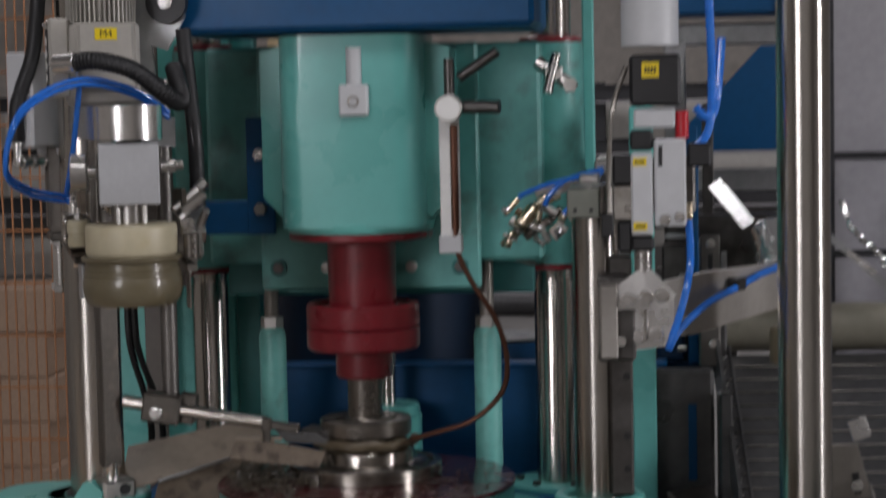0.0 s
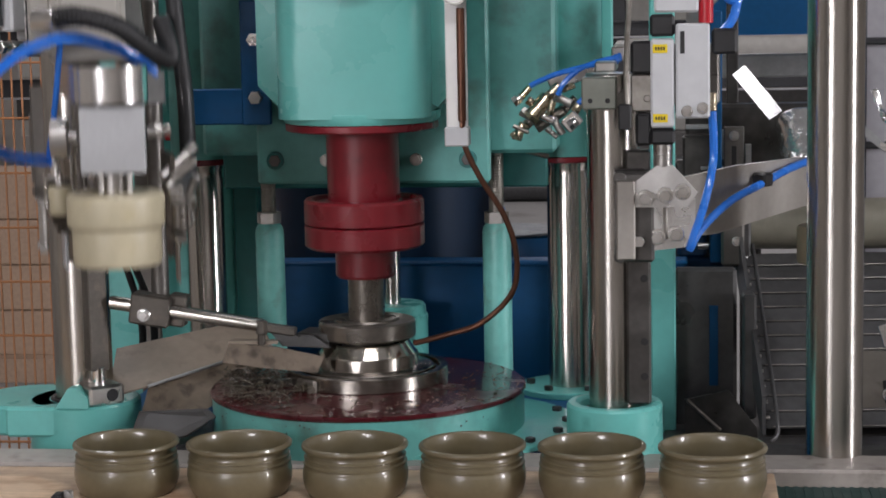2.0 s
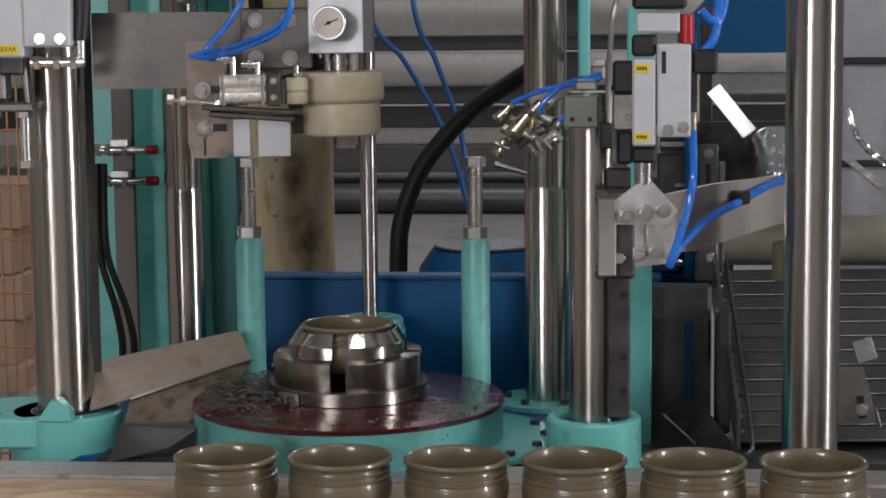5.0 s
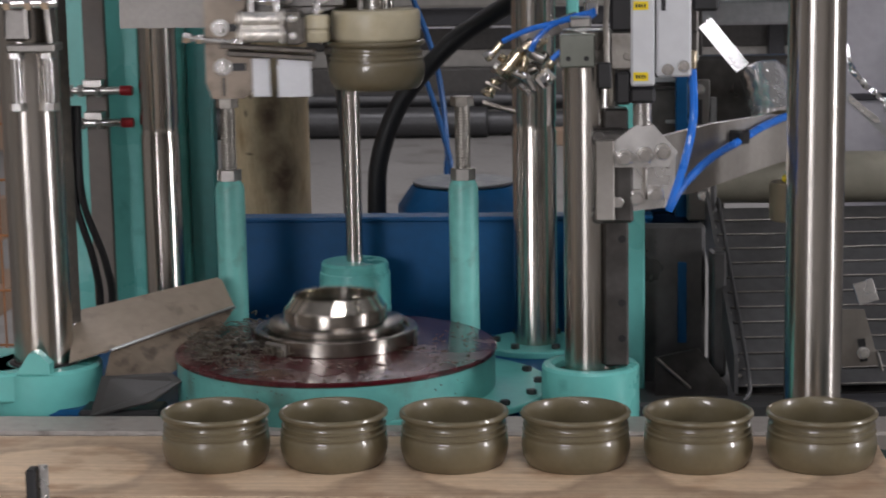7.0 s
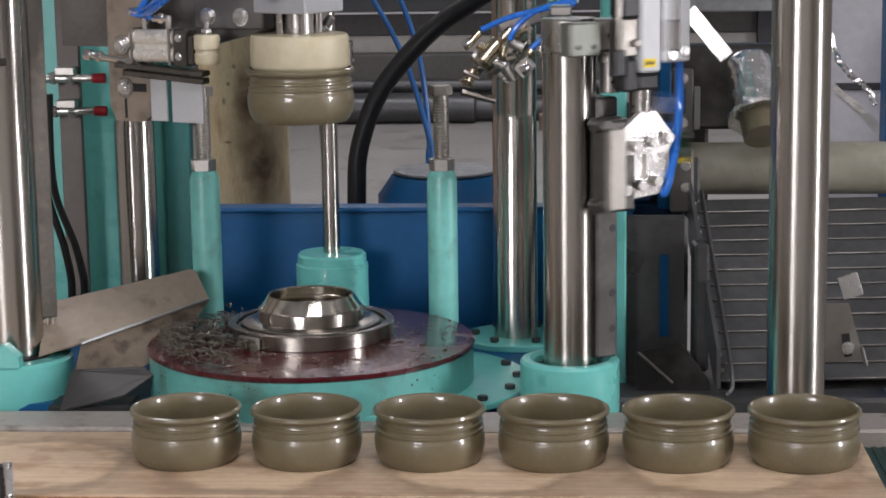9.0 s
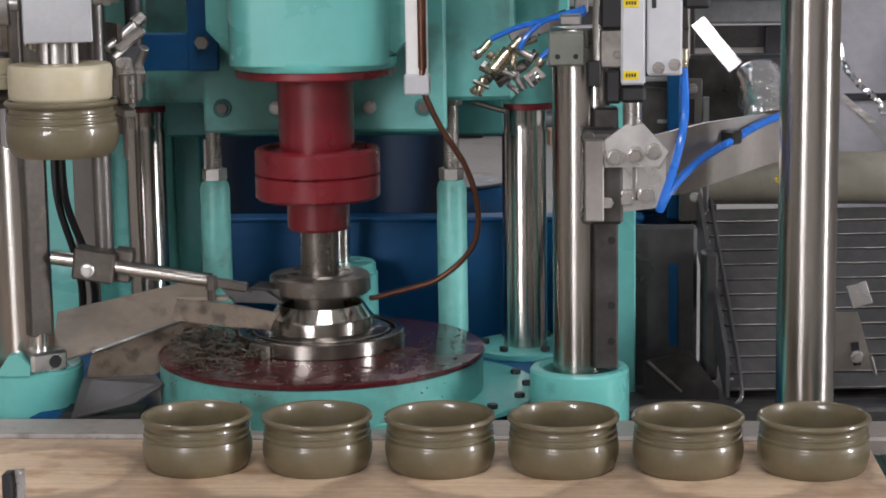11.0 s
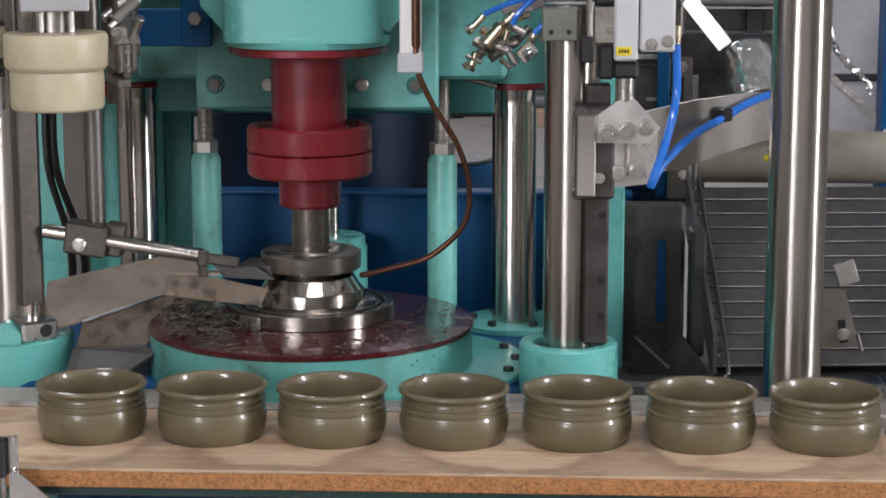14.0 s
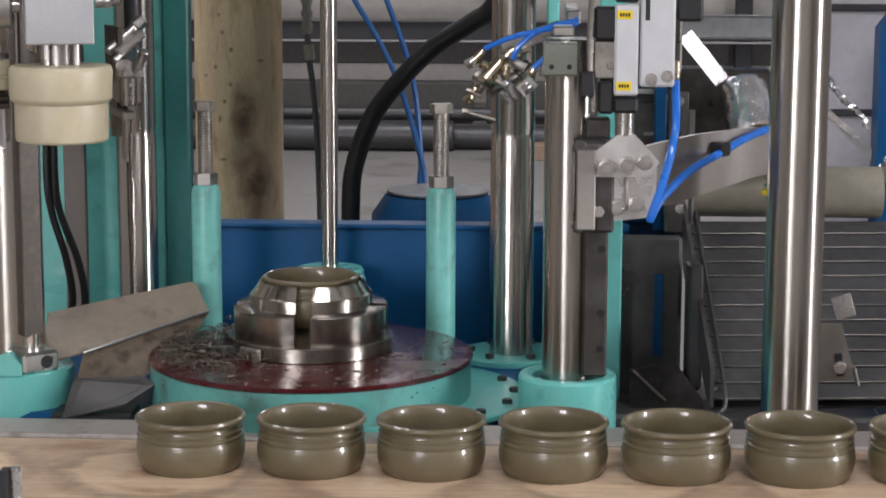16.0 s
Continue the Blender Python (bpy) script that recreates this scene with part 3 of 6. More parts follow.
def press_base():
    t = thing("pottery_press", "turquoise and blue cast pottery press", "press")
    bm = NB()
    box(bm, (-0.2, 0.62, 0.915), (0.86, 0.66, 0.06), bev=0.006)
    part("base_plate", bm, BLUE, t, "blue cast base plate")
    bm = NB()
    disc(bm, 0.215, 0.946, 0.956, (AX + 0.105, AY), 72)
    fl = part("drum_flange", bm, TURQ, t, "turquoise flange under the drum")
    for a in (-62, -40, -18, 4, 26):
        bm = NB()
        p = (AX + 0.105 + 0.195 * math.cos(radians(a)), AY + 0.195 * math.sin(radians(a)))
        hexa(bm, (*p, 0.955), (*p, 0.963), 0.0075)
        part("flange_screw", bm, BLACK, fl)
    bm = NB()
    box(bm, (-0.2, 0.62, 0.44), (0.8, 0.6, 0.88), bev=0.01)
    part("pedestal", bm, BLUE, t, "blue steel pedestal")
    bm = NB()
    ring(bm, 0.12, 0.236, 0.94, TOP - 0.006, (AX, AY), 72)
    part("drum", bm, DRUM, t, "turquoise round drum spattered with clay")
    bm = NB()
    box(bm, (-0.11, 0.82, 1.03), (0.78, 0.04, 0.23), bev=0.004)
    box(bm, (-0.11, 0.817, 1.143), (0.785, 0.05, 0.008), bev=0.003)
    part("rear_beam", bm, BLUE, t, "blue steel rear cross beam")
    for x, y, r in COLS:
        bm = NB()
        lathe(bm, [(0, 0.94), (r, 0.94), (r, 1.3), (r - 0.0015, 1.303), (r - 0.0015, 1.315), (r, 1.318), (r, 2.6), (0, 2.6)], 36, (x, y, 0))
        part("guide_column", bm, CHROME, t, "polished round guide column")
        bm = NB()
        disc(bm, r + 0.05, 0.944, 0.956, (x, y), 40)
        part("column_flange", bm, TURQ, t)
        for a in range(0, 360, 60):
            bm = NB()
            hexa(bm, (x + (r + 0.03) * math.cos(radians(a)), y + (r + 0.03) * math.sin(radians(a)), 0.956), (x + (r + 0.03) * math.cos(radians(a)), y + (r + 0.03) * math.sin(radians(a)), 0.964), 0.007)
            part("flange_bolt", bm, STEEL_DARK, t)
    # turquoise side panels behind the columns
    bm = NB()
    box(bm, (-0.60, 0.79, 1.5), (0.23, 0.03, 1.2), bev=0.003)
    part("side_panel", bm, TURQ, t, "turquoise side panel")
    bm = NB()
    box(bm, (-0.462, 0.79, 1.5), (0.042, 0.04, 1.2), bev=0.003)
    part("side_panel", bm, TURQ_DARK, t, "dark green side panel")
    bm = NB()
    box(bm, (0.243, 0.62, 1.2), (0.04, 0.03, 0.8), bev=0.003)
    part("side_post", bm, TURQ, t, "turquoise square post")
    bm = NB()
    box(bm, (0.152, 0.77, 1.5), (0.02, 0.03, 1.2), bev=0.003)
    part("side_post", bm, TURQ, t)
    bm = NB()
    box(bm, (-0.62, 0.72, 1.42), (0.036, 0.012, 1.0), bev=0.002)
    part("sensor_rail", bm, RAILBROWN, t, "flat brown-grey sensor rail")
    for z in (1.372, 1.32):
        bm = NB()
        rod(bm, (-0.665, 0.695, z), (-0.575, 0.695, z), 0.0065)
        for x in (-0.658, -0.64, -0.612):
            hexa(bm, (x - 0.004, 0.695, z), (x + 0.004, 0.695, z), 0.011)
        box(bm, (-0.62, 0.70, z + 0.012), (0.03, 0.03, 0.012), bev=0.001)
        s = part("proximity_switch", bm, STEEL, t, "threaded switch with red tip")
        bm = NB()
        rod(bm, (-0.576, 0.695, z), (-0.556, 0.695, z), 0.008)
        part("tip", bm, REDCAP, s, "red tip")
    return t


def turntable():
    t = thing("turntable", "wet maroon round turntable with clay scraps", "turntable")
    bm = NB()
    lathe(bm, [(0.102, TOP - 0.008), (0.2365, TOP - 0.008), (0.2385, TOP - 0.006), (0.2385, TOP - 0.002), (0.2365, TOP), (0.124, TOP + 0.0075), (0.102, TOP + 0.0075), (0.102, TOP - 0.008)], 80, (AX, AY, 0))
    part("table_plate", bm, MAROON, t)
    bm = NB()
    ring(bm, 0.1085, 0.121, TOP + 0.0075, TOP + 0.0295, (AX, AY), 72, 0.0012)
    ring(bm, 0.1015, 0.1085, TOP + 0.0075, TOP + 0.0245, (AX, AY), 72, 0.0012)
    part("mould_ring", bm, MOULD, t, "bright turned steel mould ring")
    bm = NB()
    a = radians(232)
    box(bm, (AX + 0.124 * math.cos(a), AY + 0.124 * math.sin(a), TOP + 0.016), (0.04, 0.008, 0.019), 322, 0.004)
    b = part("ring_latch", bm, STEEL_DULL, t, "bright ring latch caked with clay")
    bm = NB()
    for k in range(3):
        box(bm, (AX + 0.128 * math.cos(a) + 0.011 * (k - 1), AY + 0.128 * math.sin(a) - 0.009 * (k - 1), TOP + 0.012 + 0.004 * (k % 2)), (0.012, 0.007, 0.012), 322 + 14 * k, 0.003)
    part("clay_lump", bm, SCRAP, b)
    for a in (205, 155):
        bm = NB()
        box(bm, (AX + 0.133 * math.cos(radians(a)), AY + 0.133 * math.sin(radians(a)), TOP + 0.012), (0.03, 0.018, 0.012), a, 0.002)
        part("clamp", bm, STEEL_DARK, t)
    # clay scraps thrown off the mould, thickest towards the chute
    rnd = random.Random(4)
    bm = NB()
    for k in range(420):
        near = k < 330
        a = rnd.gauss(196, 24) if near else rnd.uniform(150, 400)
        r = rnd.uniform(0.135, 0.225) if near else rnd.uniform(0.14, 0.23)
        x, y = AX + r * math.cos(radians(a)), AY + r * math.sin(radians(a))
        ln = rnd.uniform(0.006, 0.034) if near else rnd.uniform(0.003, 0.01)
        d = rnd.uniform(0, 6.28)
        z = TOP + 0.002 + 0.0075 * (0.2385 - r) / 0.1145 + (rnd.random() ** 2 * 0.018 if near else 0)
        p = Vector((x, y, z))
        q = p + Vector((math.cos(d) * ln, math.sin(d) * ln, rnd.uniform(-0.001, 0.004)))
        if (q - Vector((AX, AY, q.z))).length < 0.234 and (q - Vector((AX, AY, q.z))).length > 0.1275:
            mid = (p + q) / 2 + Vector((rnd.uniform(-1, 1), rnd.uniform(-1, 1), rnd.uniform(0, 1))) * ln * 0.25
            tube(bm, [p, mid, q], rnd.uniform(0.0005, 0.0012), 5, 3)
    one("clay_scraps", bm, SCRAP, "thin dark clay trimmings lying on the turntable", "clay scraps", kind="stuff")
    bm = NB()
    for k in range(60):
        a, r, w = rnd.uniform(190, 350), rnd.uniform(0.135, 0.232), rnd.uniform(0.0012, 0.0042)
        z = TOP + 0.0075 * (0.2385 - r) / 0.1145
        lathe(bm, [(0, 0), (w, 0.0002), (w * 0.8, 0.0008), (w * 0.4, 0.0013), (0, 0.0015)], 9, m=pose(AX + r * math.cos(radians(a)), AY + r * math.sin(radians(a)), z, 0, 0, 30 * k) @ Matrix.Diagonal((1.6, 0.8, 1, 1)))
    one("slip_drops", bm, SLIP, "small wet drops of clay slip on the turntable", "slip drops", kind="stuff")
    bm = NB()
    for k in range(44):
        a, z = rnd.uniform(180, 330), rnd.uniform(0.95, TOP - 0.012)
        r = 0.2365
        disc(bm, rnd.uniform(0.0005, 0.0015), -0.001, 0.0008, m=Matrix.Translation((AX + r * math.cos(radians(a)), AY + r * math.sin(radians(a)), z)) @ pose(0, 0, 0, 90, 0, a + 90), seg=7, bev=0.0002)
    one("clay_splashes", bm, STEEL_DARK, "small dark clay splashes on the drum", "clay splash", kind="stuff")


def mould():
    """Four steel mould jaws that rise and part."""
    body = [(0.066, 0.0), (0.099, 0.0), (0.1, 0.002), (0.1, 0.0495), (0.0988, 0.051), (0.0785, 0.0515), (0.0768, 0.0525), (0.0765, 0.054), (0.0765, 0.069), (0.0757, 0.0705), (0.0742, 0.0708), (0.0588, 0.0708), (0.0588, 0.02)]
    lip = [(0.0588, 0.0709), (0.0738, 0.0709), (0.0735, 0.0715), (0.0630, 0.0878), (0.0622, 0.0890), (0.0606, 0.0890), (0.0595, 0.0875), (0.0592, 0.076), (0.0578, 0.075), (0.0578, 0.0709)]
    jaws = []
    for k in range(4):
        j = thing("mould_jaw", "polished stepped steel mould jaw", "mould", "jaws of the split mould")
        bm = NB()
        a = -90 + 90 * k
        lathe(bm, body, 26, a0=a + 0.05, a1=a + 89.95)
        part("jaw_body", bm, MOULD, j)
        bm = NB()
        lathe(bm, lip, 26, a0=a + 0.05, a1=a + 89.95)
        part("jaw_lip", bm, POLISHED, j, "bright polished conical lip")
        jaws.append((j, a + 45))
    bm = NB()
    disc(bm, 0.1, 0.93, 0.95, (AX, AY))
    one("mould_floor", bm, STEEL_DARK, "dark steel floor plate inside the mould", "mould")
    return jaws


def stop_rods():
    for x, y, top in ((-0.388, 0.61, 1.364), (-0.019, 0.60, 1.364)):
        t = thing("stop_rod", "worn turquoise stop post with threaded steel adjusting bolt", "stop post", "stop posts beside the turntable", at=(x, y, 0))
        bm = NB()
        lathe(bm, [(0, 0.94), (0.023, 0.94), (0.023, 1.222), (0.021, 1.23), (0.017, 1.236), (0, 1.236)], 28)
        part("sleeve", bm, TURQ_WORN, t)
        bm = NB()
        hexa(bm, (0, 0, 1.236), (0, 0, 1.254), 0.0195)
        part("lock_nut", bm, STEEL, t)
        bm = NB()
        rod(bm, (0, 0, 1.25), (0, 0, top - 0.012), 0.0115, 14)
        for k in range(20):
            disc(bm, 0.0125, 1.256 + k * 0.0046, 1.258 + k * 0.0046, seg=14, bev=0.0006)
        part("bolt_shank", bm, STEEL_DULL, t)
        bm = NB()
        hexa(bm, (0, 0, top - 0.013), (0, 0, top + 0.002), 0.018)
        part("bolt_head", bm, STEEL_DULL, t)


def rear_piston():
    t = thing("lift_cylinder", "turquoise lift cylinder with polished piston rod", "cylinder", at=(-0.205, 0.715, 0))
    bm = NB()
    lathe(bm, [(0, 0.94), (0.058, 0.94), (0.058, 1.066), (0.0575, 1.07), (0.055, 1.072), (0.055, 1.084), (0.052, 1.088), (0.02, 1.088), (0.0, 1.088)], 40)
    part("barrel", bm, TURQ, t)
    bm = NB()
    rod(bm, (0, 0, 1.08), (0, 0, 2.4), 0.0138, 24)
    part("piston_rod", bm, CHROME, t)


def chute():
    t = thing("scrap_chute", "brown-grey sheet-steel scrap chute beside the turntable", "chute")

    def sheet(name, pts, mat, label=""):
        bm = NB()
        up = (Vector(pts[2]) - Vector(pts[0])).cross(Vector(pts[-1]) - Vector(pts[0])).normalized() * 0.003
        a, b = [bm.verts.new(v) for v in pts], [bm.verts.new(Vector(v) + up) for v in pts]
        bm.faces.new(a), bm.faces.new(b[::-1])
        for k in range(len(a)):
            j = (k + 1) % len(a)
            bm.faces.new((a[k], b[k], b[j], a[j]))
        part(name, bm, mat, t, label)

    sheet("back_wall", ((-0.60, 0.44, 1.062), (-0.405, 0.56, 1.090), (-0.396, 0.556, 1.087), (-0.371, 0.52, 1.052), (-0.53, 0.36, 1.02), (-0.585, 0.33, 1.008)), CHUTE)
    # Wet brown tray, darker still for the shadow put into its colour.
    sheet("tray", ((-0.53, 0.36, 1.017), (-0.371, 0.52, 1.049), (-0.40, 0.42, 1.005), (-0.44, 0.36, 0.985), (-0.535, 0.34, 0.985)), CHUTE_WET_SHADED)
    bm = NB()
    rod(bm, (-0.53, 0.358, 1.019), (-0.370, 0.519, 1.052), 0.0025, 8)
    part("bright_edge", bm, GALV, t)
    sheet("lower_lip", ((-0.54, 0.34, 0.985), (-0.44, 0.36, 0.985), (-0.415, 0.31, 0.985), (-0.45, 0.27, 0.965), (-0.54, 0.26, 0.945)), FANGREY, "dark oily lower lip")
    bm = NB()
    box(bm, (-0.50, 0.30, 0.90), (0.12, 0.06, 0.10), bev=0.004)
    part("chute_bracket", bm, BLACK, t)


def swivel_column():
    """Turning column with its square rail and valves; the rail lies along +x."""
    t = thing("swivel_column", "polished swivel column with a dark square rail", "column", at=(-0.632, 0.37, 0))
    bm = NB()
    rod(bm, (0, 0, 0.97), (0, 0, 2.3), 0.0435, 44)
    part("shaft", bm, CHROME, t)
    bm = NB()
    box(bm, (0.051, 0, 1.55), (0.028, 0.03, 1.0), bev=0.002)
    part("square_rail", bm, JAWSTEEL, t, "dull square steel rail")
    bm = NB()
    box(bm, (0.06, 0, 1.016), (0.05, 0.056, 0.03), bev=0.004)
    b = part("end_block", bm, STEEL, t, "small steel clamp block")
    bm = NB()
    rod(bm, (0.083, 0.008, 1.016), (0.0865, 0.008, 1.016), 0.0095, 20)
    part("socket_screw", bm, BLACK, b)
    bm = NB()
    rod(bm, (0.055, 0, 1.03), (0.055, 0, 1.055), 0.012, 16)
    part("rail_end", bm, ZINC, b)
    m = pose(0, 0, 0.026, 0, 0, -60)
    for x, w, z0, z1 in ((-0.035, 0.044, 1.515, 1.66), (0.022, 0.07, 1.53, 1.68)):
        bm = NB()
        box(bm, (x, -0.085, (z0 + z1) / 2), (w, 0.05, z1 - z0), bev=0.003, m=m)
        v = part("valve", bm, PALE, t, "pale grey solenoid valve")
        if x < 0:
            sticker("EVA4", (0, 0, 0), (0.03, 0.014), m @ pose(x, -0.1105, 1.527), v)
    for x in (0.012, 0.042):
        bolt(t, m @ Vector((x, -0.11, 1.542)), m @ Vector((0, -1, 0)), 0.006, 0.006, "valve_screw")
    bm = NB()
    rod(bm, m @ Vector((-0.01, -0.085, 1.507)), m @ Vector((0.07, -0.085, 1.507)), 0.008, 14)
    for q in (0.0, 0.03, 0.055):
        hexa(bm, m @ Vector((q - 0.005, -0.085, 1.507)), m @ Vector((q + 0.005, -0.085, 1.507)), 0.011)
    rod(bm, m @ Vector((0.065, -0.085, 1.505)), m @ Vector((0.065, -0.085, 1.54)), 0.007, 12)
    part("valve_fitting", bm, ZINC, t)
    bm = NB()
    tube(bm, [m @ Vector(p) for p in ((0.065, -0.085, 1.54), (0.068, -0.08, 1.6), (0.05, -0.06, 1.68), (0.04, -0.05, 1.8))], 0.012, 12)
    part("valve_hose", bm, RUBBER, t)
    bm = NB()
    box(bm, (-0.075, -0.08, 1.53), (0.05, 0.04, 0.05), bev=0.004, m=m)
    box(bm, (-0.036, -0.085, 1.505), (0.034, 0.03, 0.03), bev=0.003, m=m)
    part("valve_coil", bm, BLACK, t)
    return t


def left_column():
    t = thing("column_foot", "turquoise cast foot of the swivel column", "machine foot", at=(-0.632, 0.37, 0))
    bm = NB()
    ring(bm, 0.05, 0.084, 0.72, 1.0, seg=48, bev=0.004)
    part("foot", bm, TURQ, t, "turquoise cast foot")
    bm = NB()
    ring(bm, 0.043, 0.052, 0.985, 1.003, seg=40)
    part("seal", bm, BLACK, t)
    bm = NB()
    disc(bm, 0.085, 0.955, 1.0, (-0.085, 0.01), 40, 0.004)
    box(bm, (-0.05, -0.02, 0.977), (0.1, 0.12, 0.045), bev=0.004)
    part("foot_arm", bm, TURQ, t, "turquoise cast lug")
    bm = NB()
    prism(bm, [(-0.02, 1.0), (0.03, 1.0), (0.03, 1.015), (0.012, 1.032), (0.0, 1.03)], 0.062, 0.085, m=UPRIGHT)
    part("stop_lug", bm, TURQ, t)
    bm = NB()
    box(bm, (0, 0, 0.36), (0.16, 0.16, 0.72), bev=0.01)
    part("stand", bm, BLUE, t)
    for dx, r in ((0.0, 0.006), (0.012, 0.006)):
        bm = NB()
        tube(bm, [(0.005 + dx, 0.2, 1.36), (0.005 + dx, 0.2, 1.22), (0.03 + dx * 1.5, 0.2, 1.12), (0.038 + dx * 1.6, 0.2, 1.05), (0.022 + dx, 0.19, 1.0), (0.0 + dx, 0.19, 0.97)], r, 8)
        one("black_cable", bm, RUBBER, "black rubber cable hanging behind the column", "cable", at=(-0.632, 0.37, 0))


def right_column():
    t = thing("guard_column", "tall polished steel column beside the conveyor", "column", at=(0.484, 0.26, 0))
    bm = NB()
    rod(bm, (0, 0, 0.0), (0, 0, 2.6), 0.0395, 64)
    part("shaft", bm, CHROME, t)
    bm = NB()
    disc(bm, 0.07, 0.0, 0.02)
    part("foot_plate", bm, STEEL_DULL, t)


PIV = (0.176, 0.285)        # axis of the feeding arm's post


def right_foot():
    t = thing("post_foot", "turquoise cast foot of the feeding arm post", "machine foot", at=(*PIV, 0))
    bm = NB()
    lathe(bm, [(0.05, 0.93), (0.05, 0.82), (0.069, 0.82), (0.069, 1.012), (0.066, 1.016), (0.056, 1.017), (0.05, 1.013), (0.048, 0.99)], 48)
    part("foot_ring", bm, TURQ, t)
    bm = NB()
    ring(bm, 0.034, 0.05, 0.96, 1.004, seg=40)
    part("bearing", bm, STEEL_DARK, t)
    bm = NB()
    box(bm, (0, 0, 0.44), (0.2, 0.2, 0.78), bev=0.01)
    part("stand", bm, BLUE, t)


def motor_housing():
    """Blue housing behind the beam with a shiny rim, and the black hose that leaves it."""
    t = thing("blue_motor", "dark blue motor housing with grey rim", "motor", at=(-0.068, 1.45, -0.045))
    bm = NB()
    lathe(bm, [(0, 0.8), (0.132, 0.8), (0.132, 1.115), (0.104, 1.155), (0.02, 1.158), (0, 1.158)], 10)
    part("shell", bm, BLUE, t)
    bm = NB()
    disc(bm, 0.101, 1.1575, 1.163, seg=40)
    part("rim", bm, FILM, t, "dull silver film over the top")
    bm = NB()
    box(bm, (0, 0, 0.4), (0.3, 0.3, 0.8))
    part("stand", bm, BLUE, t)
    bm = NB()
    tube(bm, [(-0.238, 1.41, 0.9), (-0.237, 1.40, 1.079), (-0.229, 1.40, 1.171), (-0.192, 1.40, 1.269), (-0.133, 1.40, 1.346), (-0.069, 1.40, 1.407), (-0.004, 1.39, 1.449), (0.045, 1.37, 1.49), (0.07, 1.33, 1.60), (0.07, 1.31, 1.93)], 0.0185, 16, 8)
    one("black_hose", bm, RUBBER, "thick black rubber hose arching up", "hose")
    for pts in ([(-0.117, 1.85, 0.98), (-0.119, 1.85, 1.083), (-0.126, 1.85, 1.131), (-0.165, 1.85, 1.268), (-0.208, 1.85, 1.369), (-0.271, 1.85, 1.476), (-0.36, 1.85, 1.63), (-0.40, 1.85, 2.2), (-0.40, 1.85, 5.5)], [(-0.130, 1.87, 0.98), (-0.130, 1.87, 1.083), (-0.128, 1.87, 1.131), (-0.140, 1.87, 1.269), (-0.164, 1.87, 1.369), (-0.203, 1.87, 1.476), (-0.255, 1.87, 1.63), (-0.29, 1.87, 2.2), (-0.29, 1.87, 5.5)]):
        bm = NB()
        tube(bm, pts, 0.0062, 8)
        one("air_line", bm, LINE_BLUE, "thin dusty blue air line", "air line")
    # hanging lead with a metal coupling, behind the lift rod
    t = thing("hanging_lead", "grey hanging lead with a bright metal coupling", "cable")
    bm = NB()
    tube(bm, [(-0.322, 1.42, 5.5), (-0.322, 1.42, 1.95), (-0.324, 1.42, 1.52), (-0.320, 1.42, 1.39), (-0.312, 1.42, 1.325), (-0.305, 1.42, 1.234), (-0.300, 1.42, 1.10), (-0.298, 1.42, 0.9)], 0.0062, 10)
    part("lead", bm, DARKPLATE, t)
    bm = NB()
    rod(bm, (-0.3235, 1.42, 1.50), (-0.322, 1.42, 1.425), 0.0085, 12)
    for z in (1.49, 1.465, 1.44):
        hexa(bm, (-0.323, 1.42, z - 0.006), (-0.323, 1.42, z + 0.006), 0.0115)
    rod(bm, (-0.320, 1.42, 1.405), (-0.317, 1.42, 1.375), 0.0105, 12)
    part("coupling", bm, STEEL_DULL, t, "bright metal coupling")


